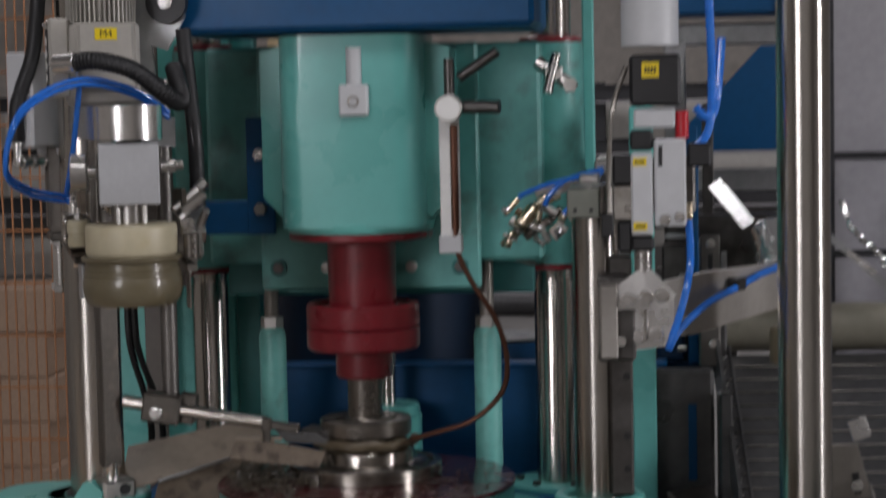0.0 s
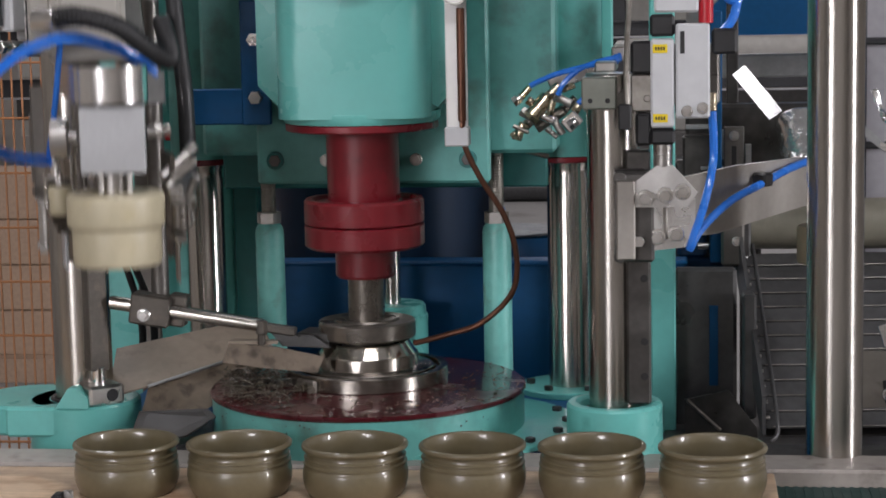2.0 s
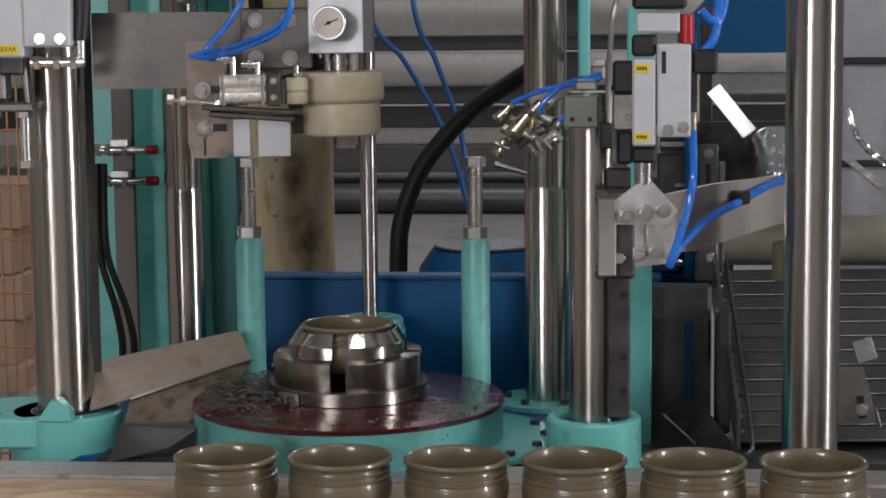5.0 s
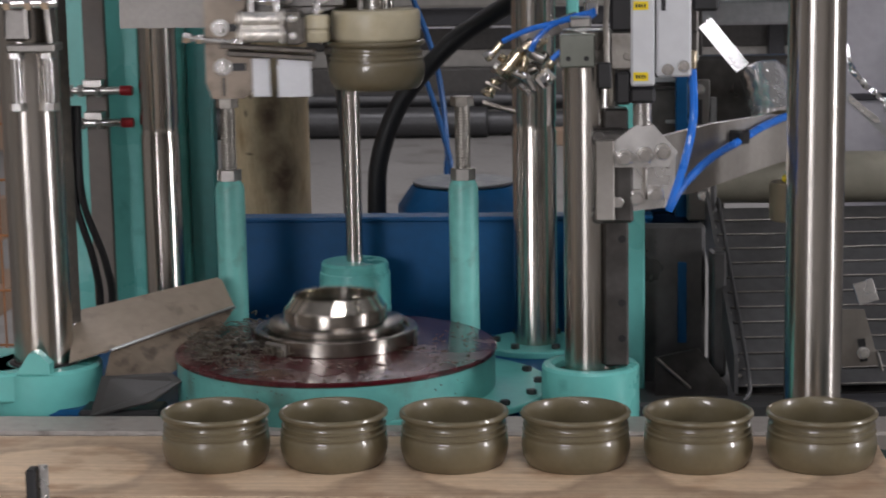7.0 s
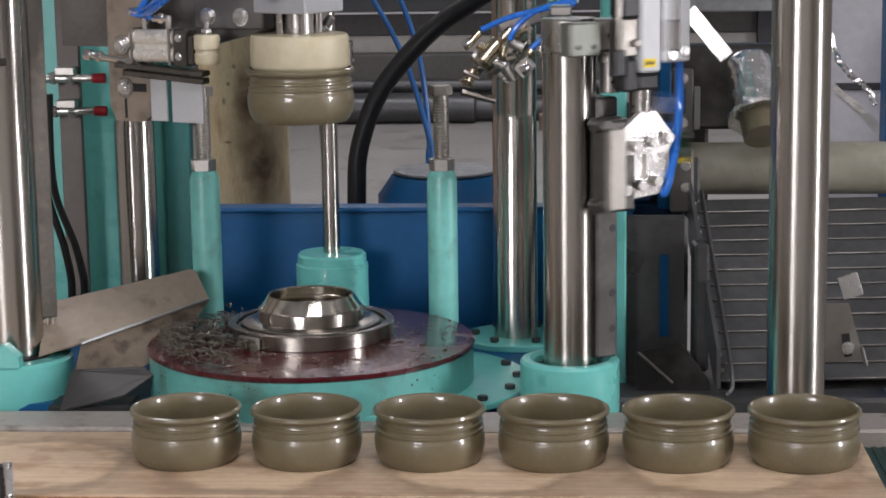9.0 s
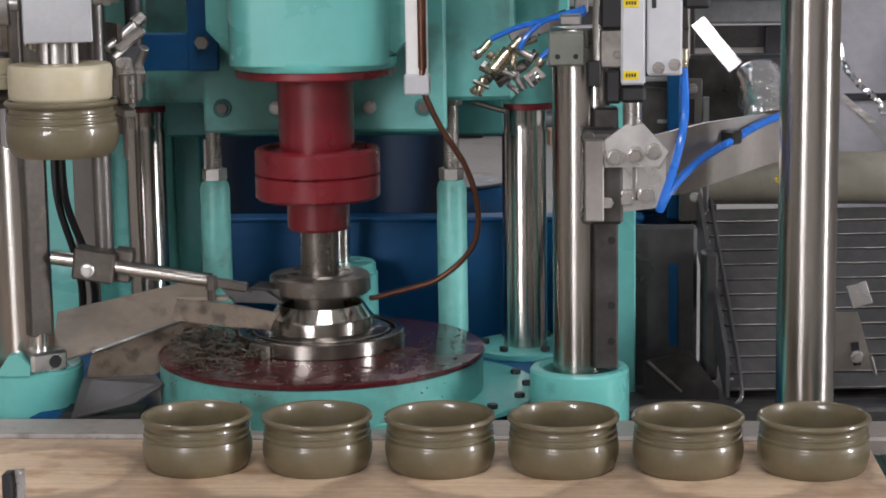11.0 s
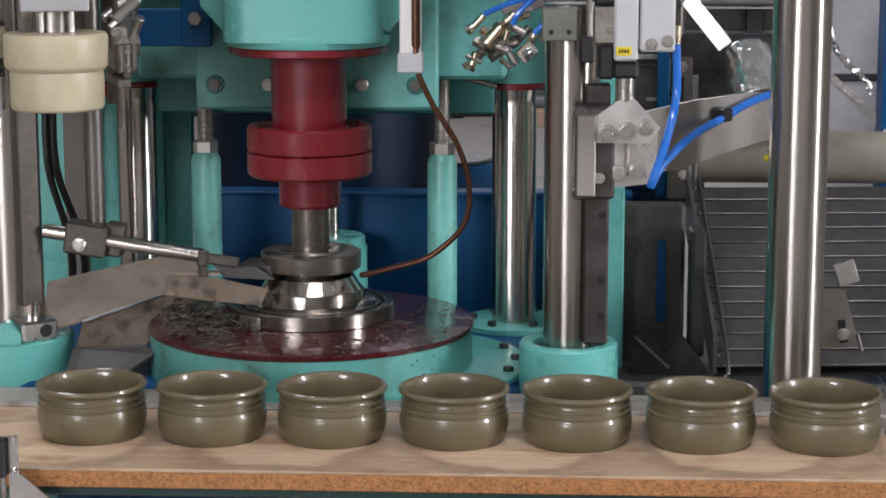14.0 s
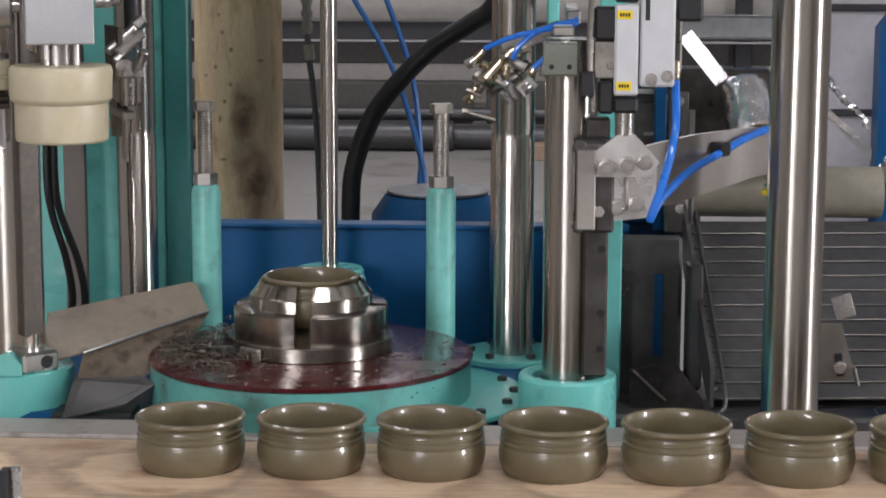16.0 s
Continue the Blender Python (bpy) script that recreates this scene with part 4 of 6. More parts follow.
def infeed():
    """Slatted clay conveyor and pug mill nozzle at the right."""
    t = thing("clay_infeed", "steel slat conveyor with guarded side plates", "conveyor")
    turned = pose(0.372, 0.80, 0, 0, 0, 4.6) @ pose(-0.372, -0.80, 0)
    n = 12
    for k in range(n):
        u = k / (n - 1)
        bm = NB()
        box(bm, (0.545, 0.80 - 0.30 * u, 1.145 - 0.205 * u), (0.34, 0.0315, 0.006), bev=0.0015, rx=32)
        part("slat", bm, DARKPLATE, t).matrix_basis = turned
        bm = NB()
        rod(bm, (0.385, 0.785 - 0.30 * u, 1.139 - 0.205 * u), (0.71, 0.785 - 0.30 * u, 1.139 - 0.205 * u), 0.0011, 8)
        part("slat_edge", bm, STEEL_DULL, t).matrix_basis = turned
        bm = NB()
        rod(bm, (0.368, 0.80 - 0.30 * u, 1.15 - 0.205 * u), (0.382, 0.80 - 0.30 * u, 1.15 - 0.205 * u), 0.0032, 8)
        part("slat_pin", bm, STEEL, t).matrix_basis = turned
    bm = NB()
    box(bm, (0.545, 0.665, 1.028), (0.345, 0.40, 0.004), bev=0, rx=34.3)
    part("bed_plate", bm, STEEL_DARK, t, "dark bed plate under the slats").matrix_basis = turned
    bm = NB()
    prism(bm, [(0.47, 0.925), (0.50, 0.93), (0.84, 1.125), (0.84, 1.19), (0.79, 1.19), (0.47, 0.985)], 0.366, 0.372, m=pose(0, 0, 0, 90, 0, 90))
    box(bm, (0.362, 0.62, 1.02), (0.022, 0.05, 0.20), bev=0.004)
    part("side_plate", bm, DARKPLATE, t).matrix_basis = turned
    bm = NB()
    tube(bm, [(0.392, 0.815, 1.170), (0.392, 0.70, 1.092), (0.392, 0.56, 0.996), (0.392, 0.495, 0.948), (0.390, 0.475, 0.925), (0.380, 0.47, 0.915)], 0.0034, 8)
    part("guard_strip", bm, DARKPLATE, t, "dark bent guard rod along the slats").matrix_basis = turned
    bm = NB()
    rod(bm, (0.36, 0.86, 1.2), (0.70, 0.86, 1.2), 0.043, 36)
    part("drum_roller", bm, ROLLER, t, "clay-smeared drum roller")
    bm = NB()
    box(bm, (0.375, 0.84, 1.17), (0.025, 0.07, 0.11), bev=0.004)
    part("bearing_block", bm, DARKPLATE, t)
    bm = NB()
    box(bm, (0.357, 0.80, 1.19), (0.038, 0.03, 0.105), bev=0.004)
    b = part("tension_block", bm, BEAMSTEEL, t, "grey chain tensioner block")
    for z in (1.215, 1.18):
        bolt(b, (0.363, 0.784, z), (0, -1, 0), 0.006, 0.006)
    bm = NB()
    box(bm, (0.36, 0.83, 1.315), (0.034, 0.012, 0.105), bev=0.002)
    box(bm, (0.36, 0.818, 1.26), (0.036, 0.03, 0.006), bev=0.001)
    b = part("slotted_bar", bm, BEAMSTEEL, t, "slotted grey adjusting bar")
    bm = NB()
    box(bm, (0.36, 0.8235, 1.315), (0.008, 0.002, 0.04), bev=0)
    part("slot", bm, BLACK, b)
    for z in (1.352, 1.28):
        bolt(b, (0.36, 0.823, z), (0, -1, 0), 0.0065, 0.006)
    bm = NB()
    box(bm, (0.315, 0.88, 1.128), (0.13, 0.03, 0.022), bev=0.002)
    box(bm, (0.29, 0.90, 1.19), (0.05, 0.06, 0.10), bev=0.006)
    part("drive_housing", bm, BLUE_DARK, t, "dark blue drive housing")
    for z in (1.224, 1.165):
        bm = NB()
        rod(bm, (0.300, 0.84, z), (0.318, 0.84, z), 0.006, 12)
        part("shaft_end", bm, ZINC, t)
    bm = NB()
    box(bm, (0.31, 0.66, 1.0), (0.10, 0.02, 0.31), bev=0.006)
    box(bm, (0.45, 0.66, 0.87), (0.42, 0.3, 0.06), bev=0.006)
    part("leg_plate", bm, DARKPLATE, t)
    bm = NB()
    prism(bm, [(0.276, 0.960), (0.344, 0.975), (0.388, 0.916), (0.394, 0.862), (0.277, 0.860)], -0.563, -0.558, m=UPRIGHT)
    fp = part("foot_plate", bm, STEEL_DARK, t, "dark oily bent foot plate")
    bm = NB()
    rod(bm, (0.280, 0.556, 0.960), (0.332, 0.556, 0.912), 0.0028, 8)
    part("folded_edge", bm, STEEL_DULL, fp)
    bm = NB()
    box(bm, (0.323, 0.647, 1.03), (0.014, 0.004, 0.13), bev=0.0)
    part("slot_window", bm, BLUE, t)
    bm = NB()
    prism(bm, [(0.525, 0.982), (0.597, 0.985), (0.574, 1.068), (0.525, 1.068)], -0.404, -0.40, m=UPRIGHT)
    box(bm, (0.596, 0.395, 0.993), (0.004, 0.02, 0.028), bev=0.001, ry=-15)
    gb = part("guide_bracket", bm, BLADE, t, "warm grey guide bracket with slot and bolt")
    bm = NB()
    box(bm, (0.572, 0.3985, 1.008), (0.011, 0.002, 0.034), bev=0, ry=-8)
    part("slot", bm, BLACK, gb)
    bolt(gb, (0.573, 0.3985, 1.004), (0, -1, 0), 0.007, 0.008)
    bm = NB()
    box(bm, (0.578, 0.42, 1.090), (0.03, 0.004, 0.034), bev=0.001, ry=-18)
    part("bright_tab", bm, SATIN, t, "small bright bent tab")
    bm = NB()
    box(bm, (0.55, 0.85, 0.45), (0.42, 0.4, 0.8), bev=0.01)
    part("base_frame", bm, RACK, t)
    # clay column and its foil-wrapped nozzle
    m = thing("pug_mill_nozzle", "pug mill nozzle wrapped in crumpled silver foil", "nozzle")
    d = Vector((-0.09, 0.40, 0.50)).normalized()
    o = Vector((0.488, 0.78, 1.262))
    bm = NB()
    rod(bm, o, o + d * 0.1, 0.034, 32)
    part("clay_column", bm, CLAY, m, "extruded round clay column")
    bm = NB()
    rnd = random.Random(2)
    mm = Matrix.Translation(o + d * 0.04) @ d.to_track_quat("Z", "Y").to_matrix().to_4x4()
    vs = lathe(bm, [(0.035, 0), (0.052, -0.004), (0.054, 0.002), (0.041, 0.012), (0.039, 0.03), (0.0405, 0.05), (0.038, 0.075), (0.039, 0.1), (0.034, 0.108), (0, 0.11)], 26, m=mm)
    for v in vs:
        v.co += Vector((rnd.uniform(-1, 1), rnd.uniform(-1, 1), rnd.uniform(-1, 1))) * 0.0016
    part("foil_wrap", bm, FOIL, m)
    fs = thing("foil_sheet", "crumpled clear film and silver edge strip by the guard column", "film")
    bm = NB()
    tube(bm, [(0.580, 0.74, 1.43), (0.593, 0.74, 1.396), (0.602, 0.74, 1.38), (0.617, 0.74, 1.363), (0.632, 0.74, 1.351), (0.646, 0.74, 1.336), (0.655, 0.74, 1.315)], 0.0042, 7, 6)
    for v in bm.verts:
        v.co += Vector((rnd.uniform(-1, 1), rnd.uniform(-1, 1), rnd.uniform(-1, 1))) * 0.0024
    part("film_fold", bm, FOIL, fs, "crumpled bright film fold")
    bm = NB()
    prism(bm, [(0.560, 1.379), (0.597, 1.346), (0.662, 1.286), (0.662, 1.268), (0.597, 1.330), (0.560, 1.362)], -0.745, -0.735, m=UPRIGHT)
    part("edge_strip", bm, GALV, fs, "sloping bright edge strip")
    bm = NB()
    prism(bm, [(0.59, 1.35), (0.638, 1.312), (0.641, 1.304), (0.632, 1.304), (0.59, 1.338)], -0.734, -0.731, m=UPRIGHT)
    part("film_patch", bm, FOIL, fs)
    bp = thing("blue_guard_post", "dark blue steel guard post with a bright lock", "post", at=(0.722, 0.9, 0))
    bm = NB()
    prism(bm, [(-0.03, 0.0), (0.04, 0.0), (0.04, 1.495), (-0.012, 1.495), (-0.03, 1.47)], -0.03, 0.03, m=UPRIGHT)
    part("post_body", bm, BLUE, bp)
    bm = NB()
    box(bm, (-0.012, -0.036, 1.232), (0.03, 0.014, 0.03), bev=0.003)
    bolt(bp, (-0.012, -0.042, 1.255), (0, -1, 0), 0.006, 0.008)
    part("lock", bm, STEEL, bp, "small bright lock")
    cu = thing("clay_cutter", "dark clay cutter unit with bright brackets and deflector strip", "cutter")
    bm = NB()
    box(bm, (0.397, 0.80, 1.425), (0.026, 0.003, 0.098), bev=0.0, ry=-35, rx=-24, rz=14)
    box(bm, (0.42, 0.84, 1.392), (0.02, 0.09, 0.012), bev=0.001)
    part("bright_deflector", bm, STRIP, cu, "bright polished deflector strip")
    bm = NB()
    box(bm, (0.40, 0.92, 1.33), (0.24, 0.05, 0.14), bev=0.006)
    part("cutter_body", bm, STEEL_DARK, cu)
    bm = NB()
    box(bm, (0.335, 0.96, 1.20), (0.15, 0.03, 0.20), bev=0.006)
    part("rear_shield", bm, STEEL_DARK, cu)
    bm = NB()
    box(bm, (0.30, 0.88, 1.30), (0.05, 0.04, 0.1), bev=0.004)
    part("cutter_motor", bm, STEEL_DARK, cu)
    bm = NB()
    box(bm, (0.36, 0.93, 1.45), (0.02, 0.02, 0.3), bev=0.002)
    part("cutter_post", bm, STEEL_DARK, cu)
    for c, s in (((0.345, 0.86, 1.335), (0.012, 0.01, 0.05)), ((0.31, 0.86, 1.365), (0.06, 0.01, 0.008)), ((0.33, 0.86, 1.295), (0.05, 0.01, 0.006)), ((0.385, 0.86, 1.30), (0.01, 0.01, 0.07))):
        bm = NB()
        box(bm, c, s, bev=0.001)
        part("cutter_bracket", bm, GALV, cu)
    for x in (0.330,):
        bm = NB()
        box(bm, (x, 0.82, 1.35), (0.02, 0.015, 0.42), bev=0.002)
        one("blue_upright", bm, BLUE, "narrow blue steel upright", "upright")
    gp = thing("guard_panel", "grey sheet guard panel with edge strips", "panel")
    bm = NB()
    box(bm, (0.745, 1.0, 1.0), (0.33, 0.004, 1.6), bev=0)
    part("sheet", bm, PANEL, gp)
    for z in (1.32, 1.5, 0.3):
        bm = NB()
        box(bm, (0.745, 0.994, z), (0.33, 0.01, 0.012), bev=0.002)
        part("edge_strip", bm, RACK, gp)
    for x in (0.582, 0.9):
        bm = NB()
        box(bm, (x, 1.0, 0.9), (0.02, 0.02, 1.8), bev=0.002)
        part("panel_post", bm, RACK, gp)
    # blue hopper machine further back
    h = thing("blue_hopper", "blue steel hopper machine on a pale frame", "hopper", at=(0.62, 1.75, 0.09))
    bm = NB()
    prism(bm, [(-0.28, 1.40), (0.3, 1.40), (0.3, 1.46), (0.16, 1.63), (-0.12, 1.63), (-0.28, 1.46)], -0.1, 0.0, m=UPRIGHT)
    part("cone", bm, BLUE, h)
    bm = NB()
    box(bm, (0, 0.1, 1.78), (0.66, 0.25, 0.16), bev=0.006)
    part("tank", bm, BLUE, h)
    for x in (-0.31, 0.33):
        bm = NB()
        box(bm, (x, 0.12, 0.78), (0.05, 0.05, 1.74), bev=0.004)
        part("leg", bm, GALV, h)
    bm = NB()
    box(bm, (0, 0.13, 1.66), (0.66, 0.04, 0.05), bev=0.004)
    box(bm, (0, 0.13, 1.33), (0.66, 0.04, 0.05), bev=0.004)
    part("cross_rail", bm, GALV, h)
    for x in (-0.06, 0.06):
        bm = NB()
        box(bm, (x, -0.03, 1.76), (0.03, 0.02, 0.2), bev=0.003)
        part("hinge", bm, GALV, h)


def spray_nozzles():
    """Brass and nickel spray nozzles on an arm at the right of the spindle."""
    t = thing("spray_nozzle_cluster", "nickel and brass spray nozzles with blue air tubes", "nozzle cluster", at=(0.080, 0.42, 1.432))
    for p, q, r, mt in (((-0.0272, -0.02, -0.0151), (-0.0016, -0.02, 0.0146), 0.0117, BRASS), ((-0.0078, -0.02, 0.0046), (0.0131, -0.02, 0.0269), 0.0092, ZINC), ((0.0004, -0.025, 0.0161), (0.0161, -0.025, 0.0327), 0.0068, BRASS), ((-0.0474, -0.01, 0.008), (-0.0289, -0.01, 0.0285), 0.0053, BRASS), ((-0.0511, -0.01, 0.008), (-0.0415, -0.01, 0.0148), 0.0068, ZINC), ((-0.0541, -0.02, -0.0424), (-0.032, -0.02, -0.0263), 0.0048, BRASS), ((-0.0465, -0.025, -0.0456), (-0.0381, -0.025, -0.0226), 0.0059, BRASS), ((-0.0501, -0.03, -0.0282), (-0.0301, -0.03, -0.0376), 0.0029, OILY), ((0.0322, -0.035, -0.0264), (0.0414, -0.035, -0.0201), 0.0073, ZINC), ((0.0385, -0.02, -0.0062), (0.0454, -0.02, 0.0042), 0.0059, BRASS), ((0.0559, -0.02, -0.0046), (0.0572, -0.02, 0.0109), 0.0048, ZINC), ((-0.0023, -0.02, -0.0335), (0.0112, -0.02, -0.0456), 0.0039, STEEL), ((0.0023, -0.035, -0.009), (0.0065, -0.035, 0.0102), 0.0053, BRASS), ((-0.0194, 0.01, -0.0313), (0.0193, 0.01, -0.0071), 0.0087, OILY), ((-0.0352, -0.0, -0.028), (-0.0185, -0.0, -0.0111), 0.0068, OILY), ((0.0184, 0.02, -0.0086), (0.037, 0.02, 0.0102), 0.0064, OILY), ((-0.0653, 0.2, -0.0796), (-0.016, 0.2, -0.0936), 0.0044, OILY), ((-0.0181, -0.015, -0.0099), (0.0061, -0.015, -0.0209), 0.0068, ZINC), ((0.006, -0.01, -0.0213), (0.0191, -0.01, -0.0416), 0.0058, STEEL), ((-0.0303, -0.01, 0.0082), (-0.0127, -0.01, -0.0047), 0.0058, BRASS), ((-0.0398, -0.01, -0.0075), (-0.0182, -0.01, -0.0222), 0.0068, STEEL), ((0.0131, -0.01, 0.0122), (0.0317, -0.01, 0.003), 0.0063, STEEL), ((0.0203, -0.0, 0.0245), (0.0369, -0.0, 0.0302), 0.0049, BRASS)):
        bm = NB()
        rod(bm, p, q, r, 16)
        d = (Vector(q) - Vector(p)).normalized()
        hexa(bm, Vector(p) - d * 0.003, Vector(p) + d * 0.005, r * 1.22)
        part("nozzle", bm, mt, t)
    bm = NB()
    box(bm, (0.0332, -0.02, -0.0221), (0.027, 0.022, 0.022), bev=0.002, ry=-42)
    part("valve_block", bm, ZINC, t, "small bright valve block")
    bm = NB()
    box(bm, (0.04, 0.02, 0.045), (0.09, 0.014, 0.022), bev=0.002, ry=-20)
    box(bm, (0.085, -0.03, 0.06), (0.03, 0.12, 0.014), bev=0.002)
    box(bm, (0.10, 0.16, 0.075), (0.02, 0.3, 0.02), bev=0.002)
    part("holder", bm, STEEL, t)
    for pts in ([(-0.0272, -0.03, 0.0316), (-0.0071, -0.03, 0.0409), (0.0186, -0.03, 0.0503), (0.0734, -0.03, 0.0634), (0.1062, -0.03, 0.0745)], [(0.0134, -0.03, 0.0172), (0.0217, -0.03, 0.0338), (0.0442, -0.03, 0.0541), (0.0734, -0.03, 0.0652), (0.1062, -0.03, 0.0727)], [(0.0429, -0.03, 0.0046), (0.0622, -0.03, 0.0231), (0.0846, -0.03, 0.0507), (0.1055, -0.03, 0.0709)]):
        bm = NB()
        tube(bm, pts, 0.0042, 8)
        part("air_tube", bm, TUBE_BLUE, t, "blue air tube")


# ---- press head, moves up and down; origin on the spindle axis at world zero ----


def press_head():
    t = thing("spindle_unit", "turquoise sliding press unit with red spindle and steel tool", "press unit")

    def lp(name, prof, mat, label="", c=(AX, AY), seg=48):
        bm = NB()
        lathe(bm, prof, seg, (c[0], c[1], 0))
        return part(name, bm, mat, t, label)

    lp("red_flange", [(0, 1.402), (0.112, 1.402), (0.114, 1.404), (0.114, 1.412), (0.112, 1.414), (0, 1.414)], RED)
    lp("spindle_neck", [(0, 1.295), (0.054, 1.295), (0.0545, 1.402), (0, 1.402)], RED, "red spindle housing")
    lp("upper_coupling", [(0, 1.262), (0.088, 1.262), (0.09, 1.264), (0.09, 1.295), (0.087, 1.299), (0.078, 1.299), (0.076, 1.293), (0.06, 1.293), (0.056, 1.297), (0, 1.297)], RED)
    lp("lower_coupling", [(0, 1.226), (0.086, 1.226), (0.09, 1.23), (0.09, 1.2585), (0.088, 1.2605), (0, 1.2605)], RED)
    lp("collar", [(0, 1.18), (0.042, 1.18), (0.045, 1.184), (0.045, 1.226), (0, 1.226)], RED)
    lp("shaft", [(0, 1.11), (0.0275, 1.11), (0.0275, 1.181), (0, 1.181)], OILY)
    lp("tool_disc", [(0, 1.088), (0.07, 1.088), (0.073, 1.091), (0.073, 1.112), (0.071, 1.114), (0.05, 1.114), (0.048, 1.117), (0, 1.117)], OILY, "dull steel tool disc")
    lp("press_tool", [(0, 1.036), (0.034, 1.036), (0.038, 1.04), (0.039, 1.088), (0, 1.088)], OILY, "steel forming tool")
    # gear housing with rounded body
    bm = NB()
    o = []
    for cx, cy, a in ((0.07, 0.09, 0), (-0.07, 0.09, 90), (-0.07, -0.075, 180), (0.07, -0.075, 270)):
        for k in range(7):
            b = radians(a + 15 * k)
            o.append((AX + cx + 0.04 * math.cos(b), AY + cy + 0.04 * math.sin(b)))
    prism(bm, o, 1.424, 1.72)
    part("gear_housing", bm, HOUSING, t, "smooth turquoise cast gear housing")
    for sx in (-1, 1):
        bm = NB()
        prism(bm, [(0.10, 1.445), (0.118, 1.435), (0.150, 1.47), (0.150, 1.70), (0.10, 1.71)], -0.06, 0.06, m=pose(AX, AY + 0.03, 0) @ (pose(0, 0, 0, 90) if sx > 0 else pose(0, 0, 0, 90, 0, 180)))
        part("housing_rib", bm, HOUSING, t)
    lp("housing_skirt", [(0, 1.414), (0.114, 1.414), (0.118, 1.42), (0.118, 1.43), (0, 1.43)], TURQ)
    # Same turquoise paint as the housing, darkened here for the shade behind it.
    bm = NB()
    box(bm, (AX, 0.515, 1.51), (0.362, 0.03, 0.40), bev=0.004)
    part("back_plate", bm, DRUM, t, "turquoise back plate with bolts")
    for x, r in ((-0.352, 0.0135), (-0.052, 0.0135), (-0.272, 0.0095), (-0.132, 0.0095)):
        bm = NB()
        rod(bm, (x, 0.494, 1.347), (x, 0.502, 1.347), r, 24)
        b = part("plate_bolt", bm, TURQ_DARK if r > 0.01 else STEEL, t)
        bm = NB()
        hexa(bm, (x, 0.490, 1.347), (x, 0.497, 1.347), r * 0.72)
        part("socket", bm, STEEL_DARK if r > 0.01 else STEEL, b)
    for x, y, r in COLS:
        # Bushing shade is put into the darker turquoise.
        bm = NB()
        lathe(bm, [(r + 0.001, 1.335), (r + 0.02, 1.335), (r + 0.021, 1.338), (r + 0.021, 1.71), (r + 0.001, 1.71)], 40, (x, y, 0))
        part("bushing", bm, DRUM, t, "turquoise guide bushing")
        for z in (1.325, 1.71):
            bm = NB()
            ring(bm, r + 0.001, r + 0.019, z, z + 0.01, (x, y), 40)
            part("red_seal", bm, RED, t, "red seal ring")
    # Carriage colour is darkened for shade as well.
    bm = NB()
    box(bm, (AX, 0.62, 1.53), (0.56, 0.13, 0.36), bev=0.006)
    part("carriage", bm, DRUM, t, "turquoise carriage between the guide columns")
    # Lower carriage edge lies in shadow; its dark green holds that shade.
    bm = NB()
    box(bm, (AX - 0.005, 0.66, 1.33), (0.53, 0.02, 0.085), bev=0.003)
    part("lower_plate", bm, TURQ_DARK, t, "lower carriage plate, its depth shade put into dark green")
    bm = NB()
    box(bm, (AX + 0.01, 0.42, 1.78), (0.56, 0.34, 0.11), bev=0.008)
    part("top_beam", bm, BLUE, t, "blue steel top beam")
    # Dark blue housing; its shadow behind the spindle is put into the colour.
    bm = NB()
    lathe(bm, [(0, 1.078), (0.197, 1.078), (0.208, 1.089), (0.208, 1.36), (0, 1.36)], 56, (-0.263, 1.08, 0))
    part("rear_disc", bm, BLUE_DARK, t, "dark blue round housing behind the spindle, deepened by painted shade")
    # blue bracket at the left
    bm = NB()
    box(bm, (-0.425, 0.475, 1.433), (0.14, 0.012, 0.055), bev=0.002)
    box(bm, (-0.372, 0.470, 1.50), (0.045, 0.012, 0.19), bev=0.002)
    part("blue_bracket", bm, BLUE, t)
    for z in (1.447, 1.535):
        bm = NB()
        hexa(bm, (-0.372, 0.452, z), (-0.372, 0.466, z), 0.0105)
        part("bracket_bolt", bm, STEEL, t)
    # white block on the housing
    bm = NB()
    box(bm, (-0.188, 0.286, 1.62), (0.045, 0.018, 0.048), bev=0.003)
    rod(bm, (-0.188, 0.29, 1.64), (-0.188, 0.29, 1.70), 0.012)
    b = part("sensor_block", bm, PALE, t)
    bm = NB()
    ring(bm, 0.006, 0.009, 0, 0.003)
    bmesh.ops.transform(bm, matrix=pose(-0.188, 0.277, 1.618, 90), verts=bm.verts)
    part("button", bm, STEEL_DULL, b)
    bm = NB()
    rod(bm, (0.080, 0.47, 1.675), (0.134, 0.46, 1.637), 0.011, 14)
    rod(bm, (0.112, 0.46, 1.687), (0.097, 0.45, 1.625), 0.008, 12)
    hexa(bm, (0.134, 0.452, 1.637), (0.134, 0.44, 1.637), 0.013)
    box(bm, (0.107, 0.465, 1.656), (0.03, 0.03, 0.022), bev=0.003)
    part("oil_fitting", bm, STEEL, t, "steel oil fitting with short pipes")
    # oil level bar with gauge and copper pipe
    bm = NB()
    box(bm, (-0.045, 0.300, 1.50), (0.03, 0.016, 0.19), bev=0.002)
    b = part("level_bar", bm, WHITE, t, "white level bar with brown sight tube")
    bm = NB()
    rod(bm, (-0.037, 0.288, 1.42), (-0.037, 0.288, 1.58), 0.006, 12)
    part("sight_tube", bm, COPPER, b)
    bm = NB()
    box(bm, (-0.045, 0.298, 1.398), (0.035, 0.026, 0.028), bev=0.002)
    part("bar_foot", bm, PALE, b)
    bm = NB()
    rod(bm, (-0.042, 0.285, 1.605), (-0.042, 0.262, 1.605), 0.021, 28)
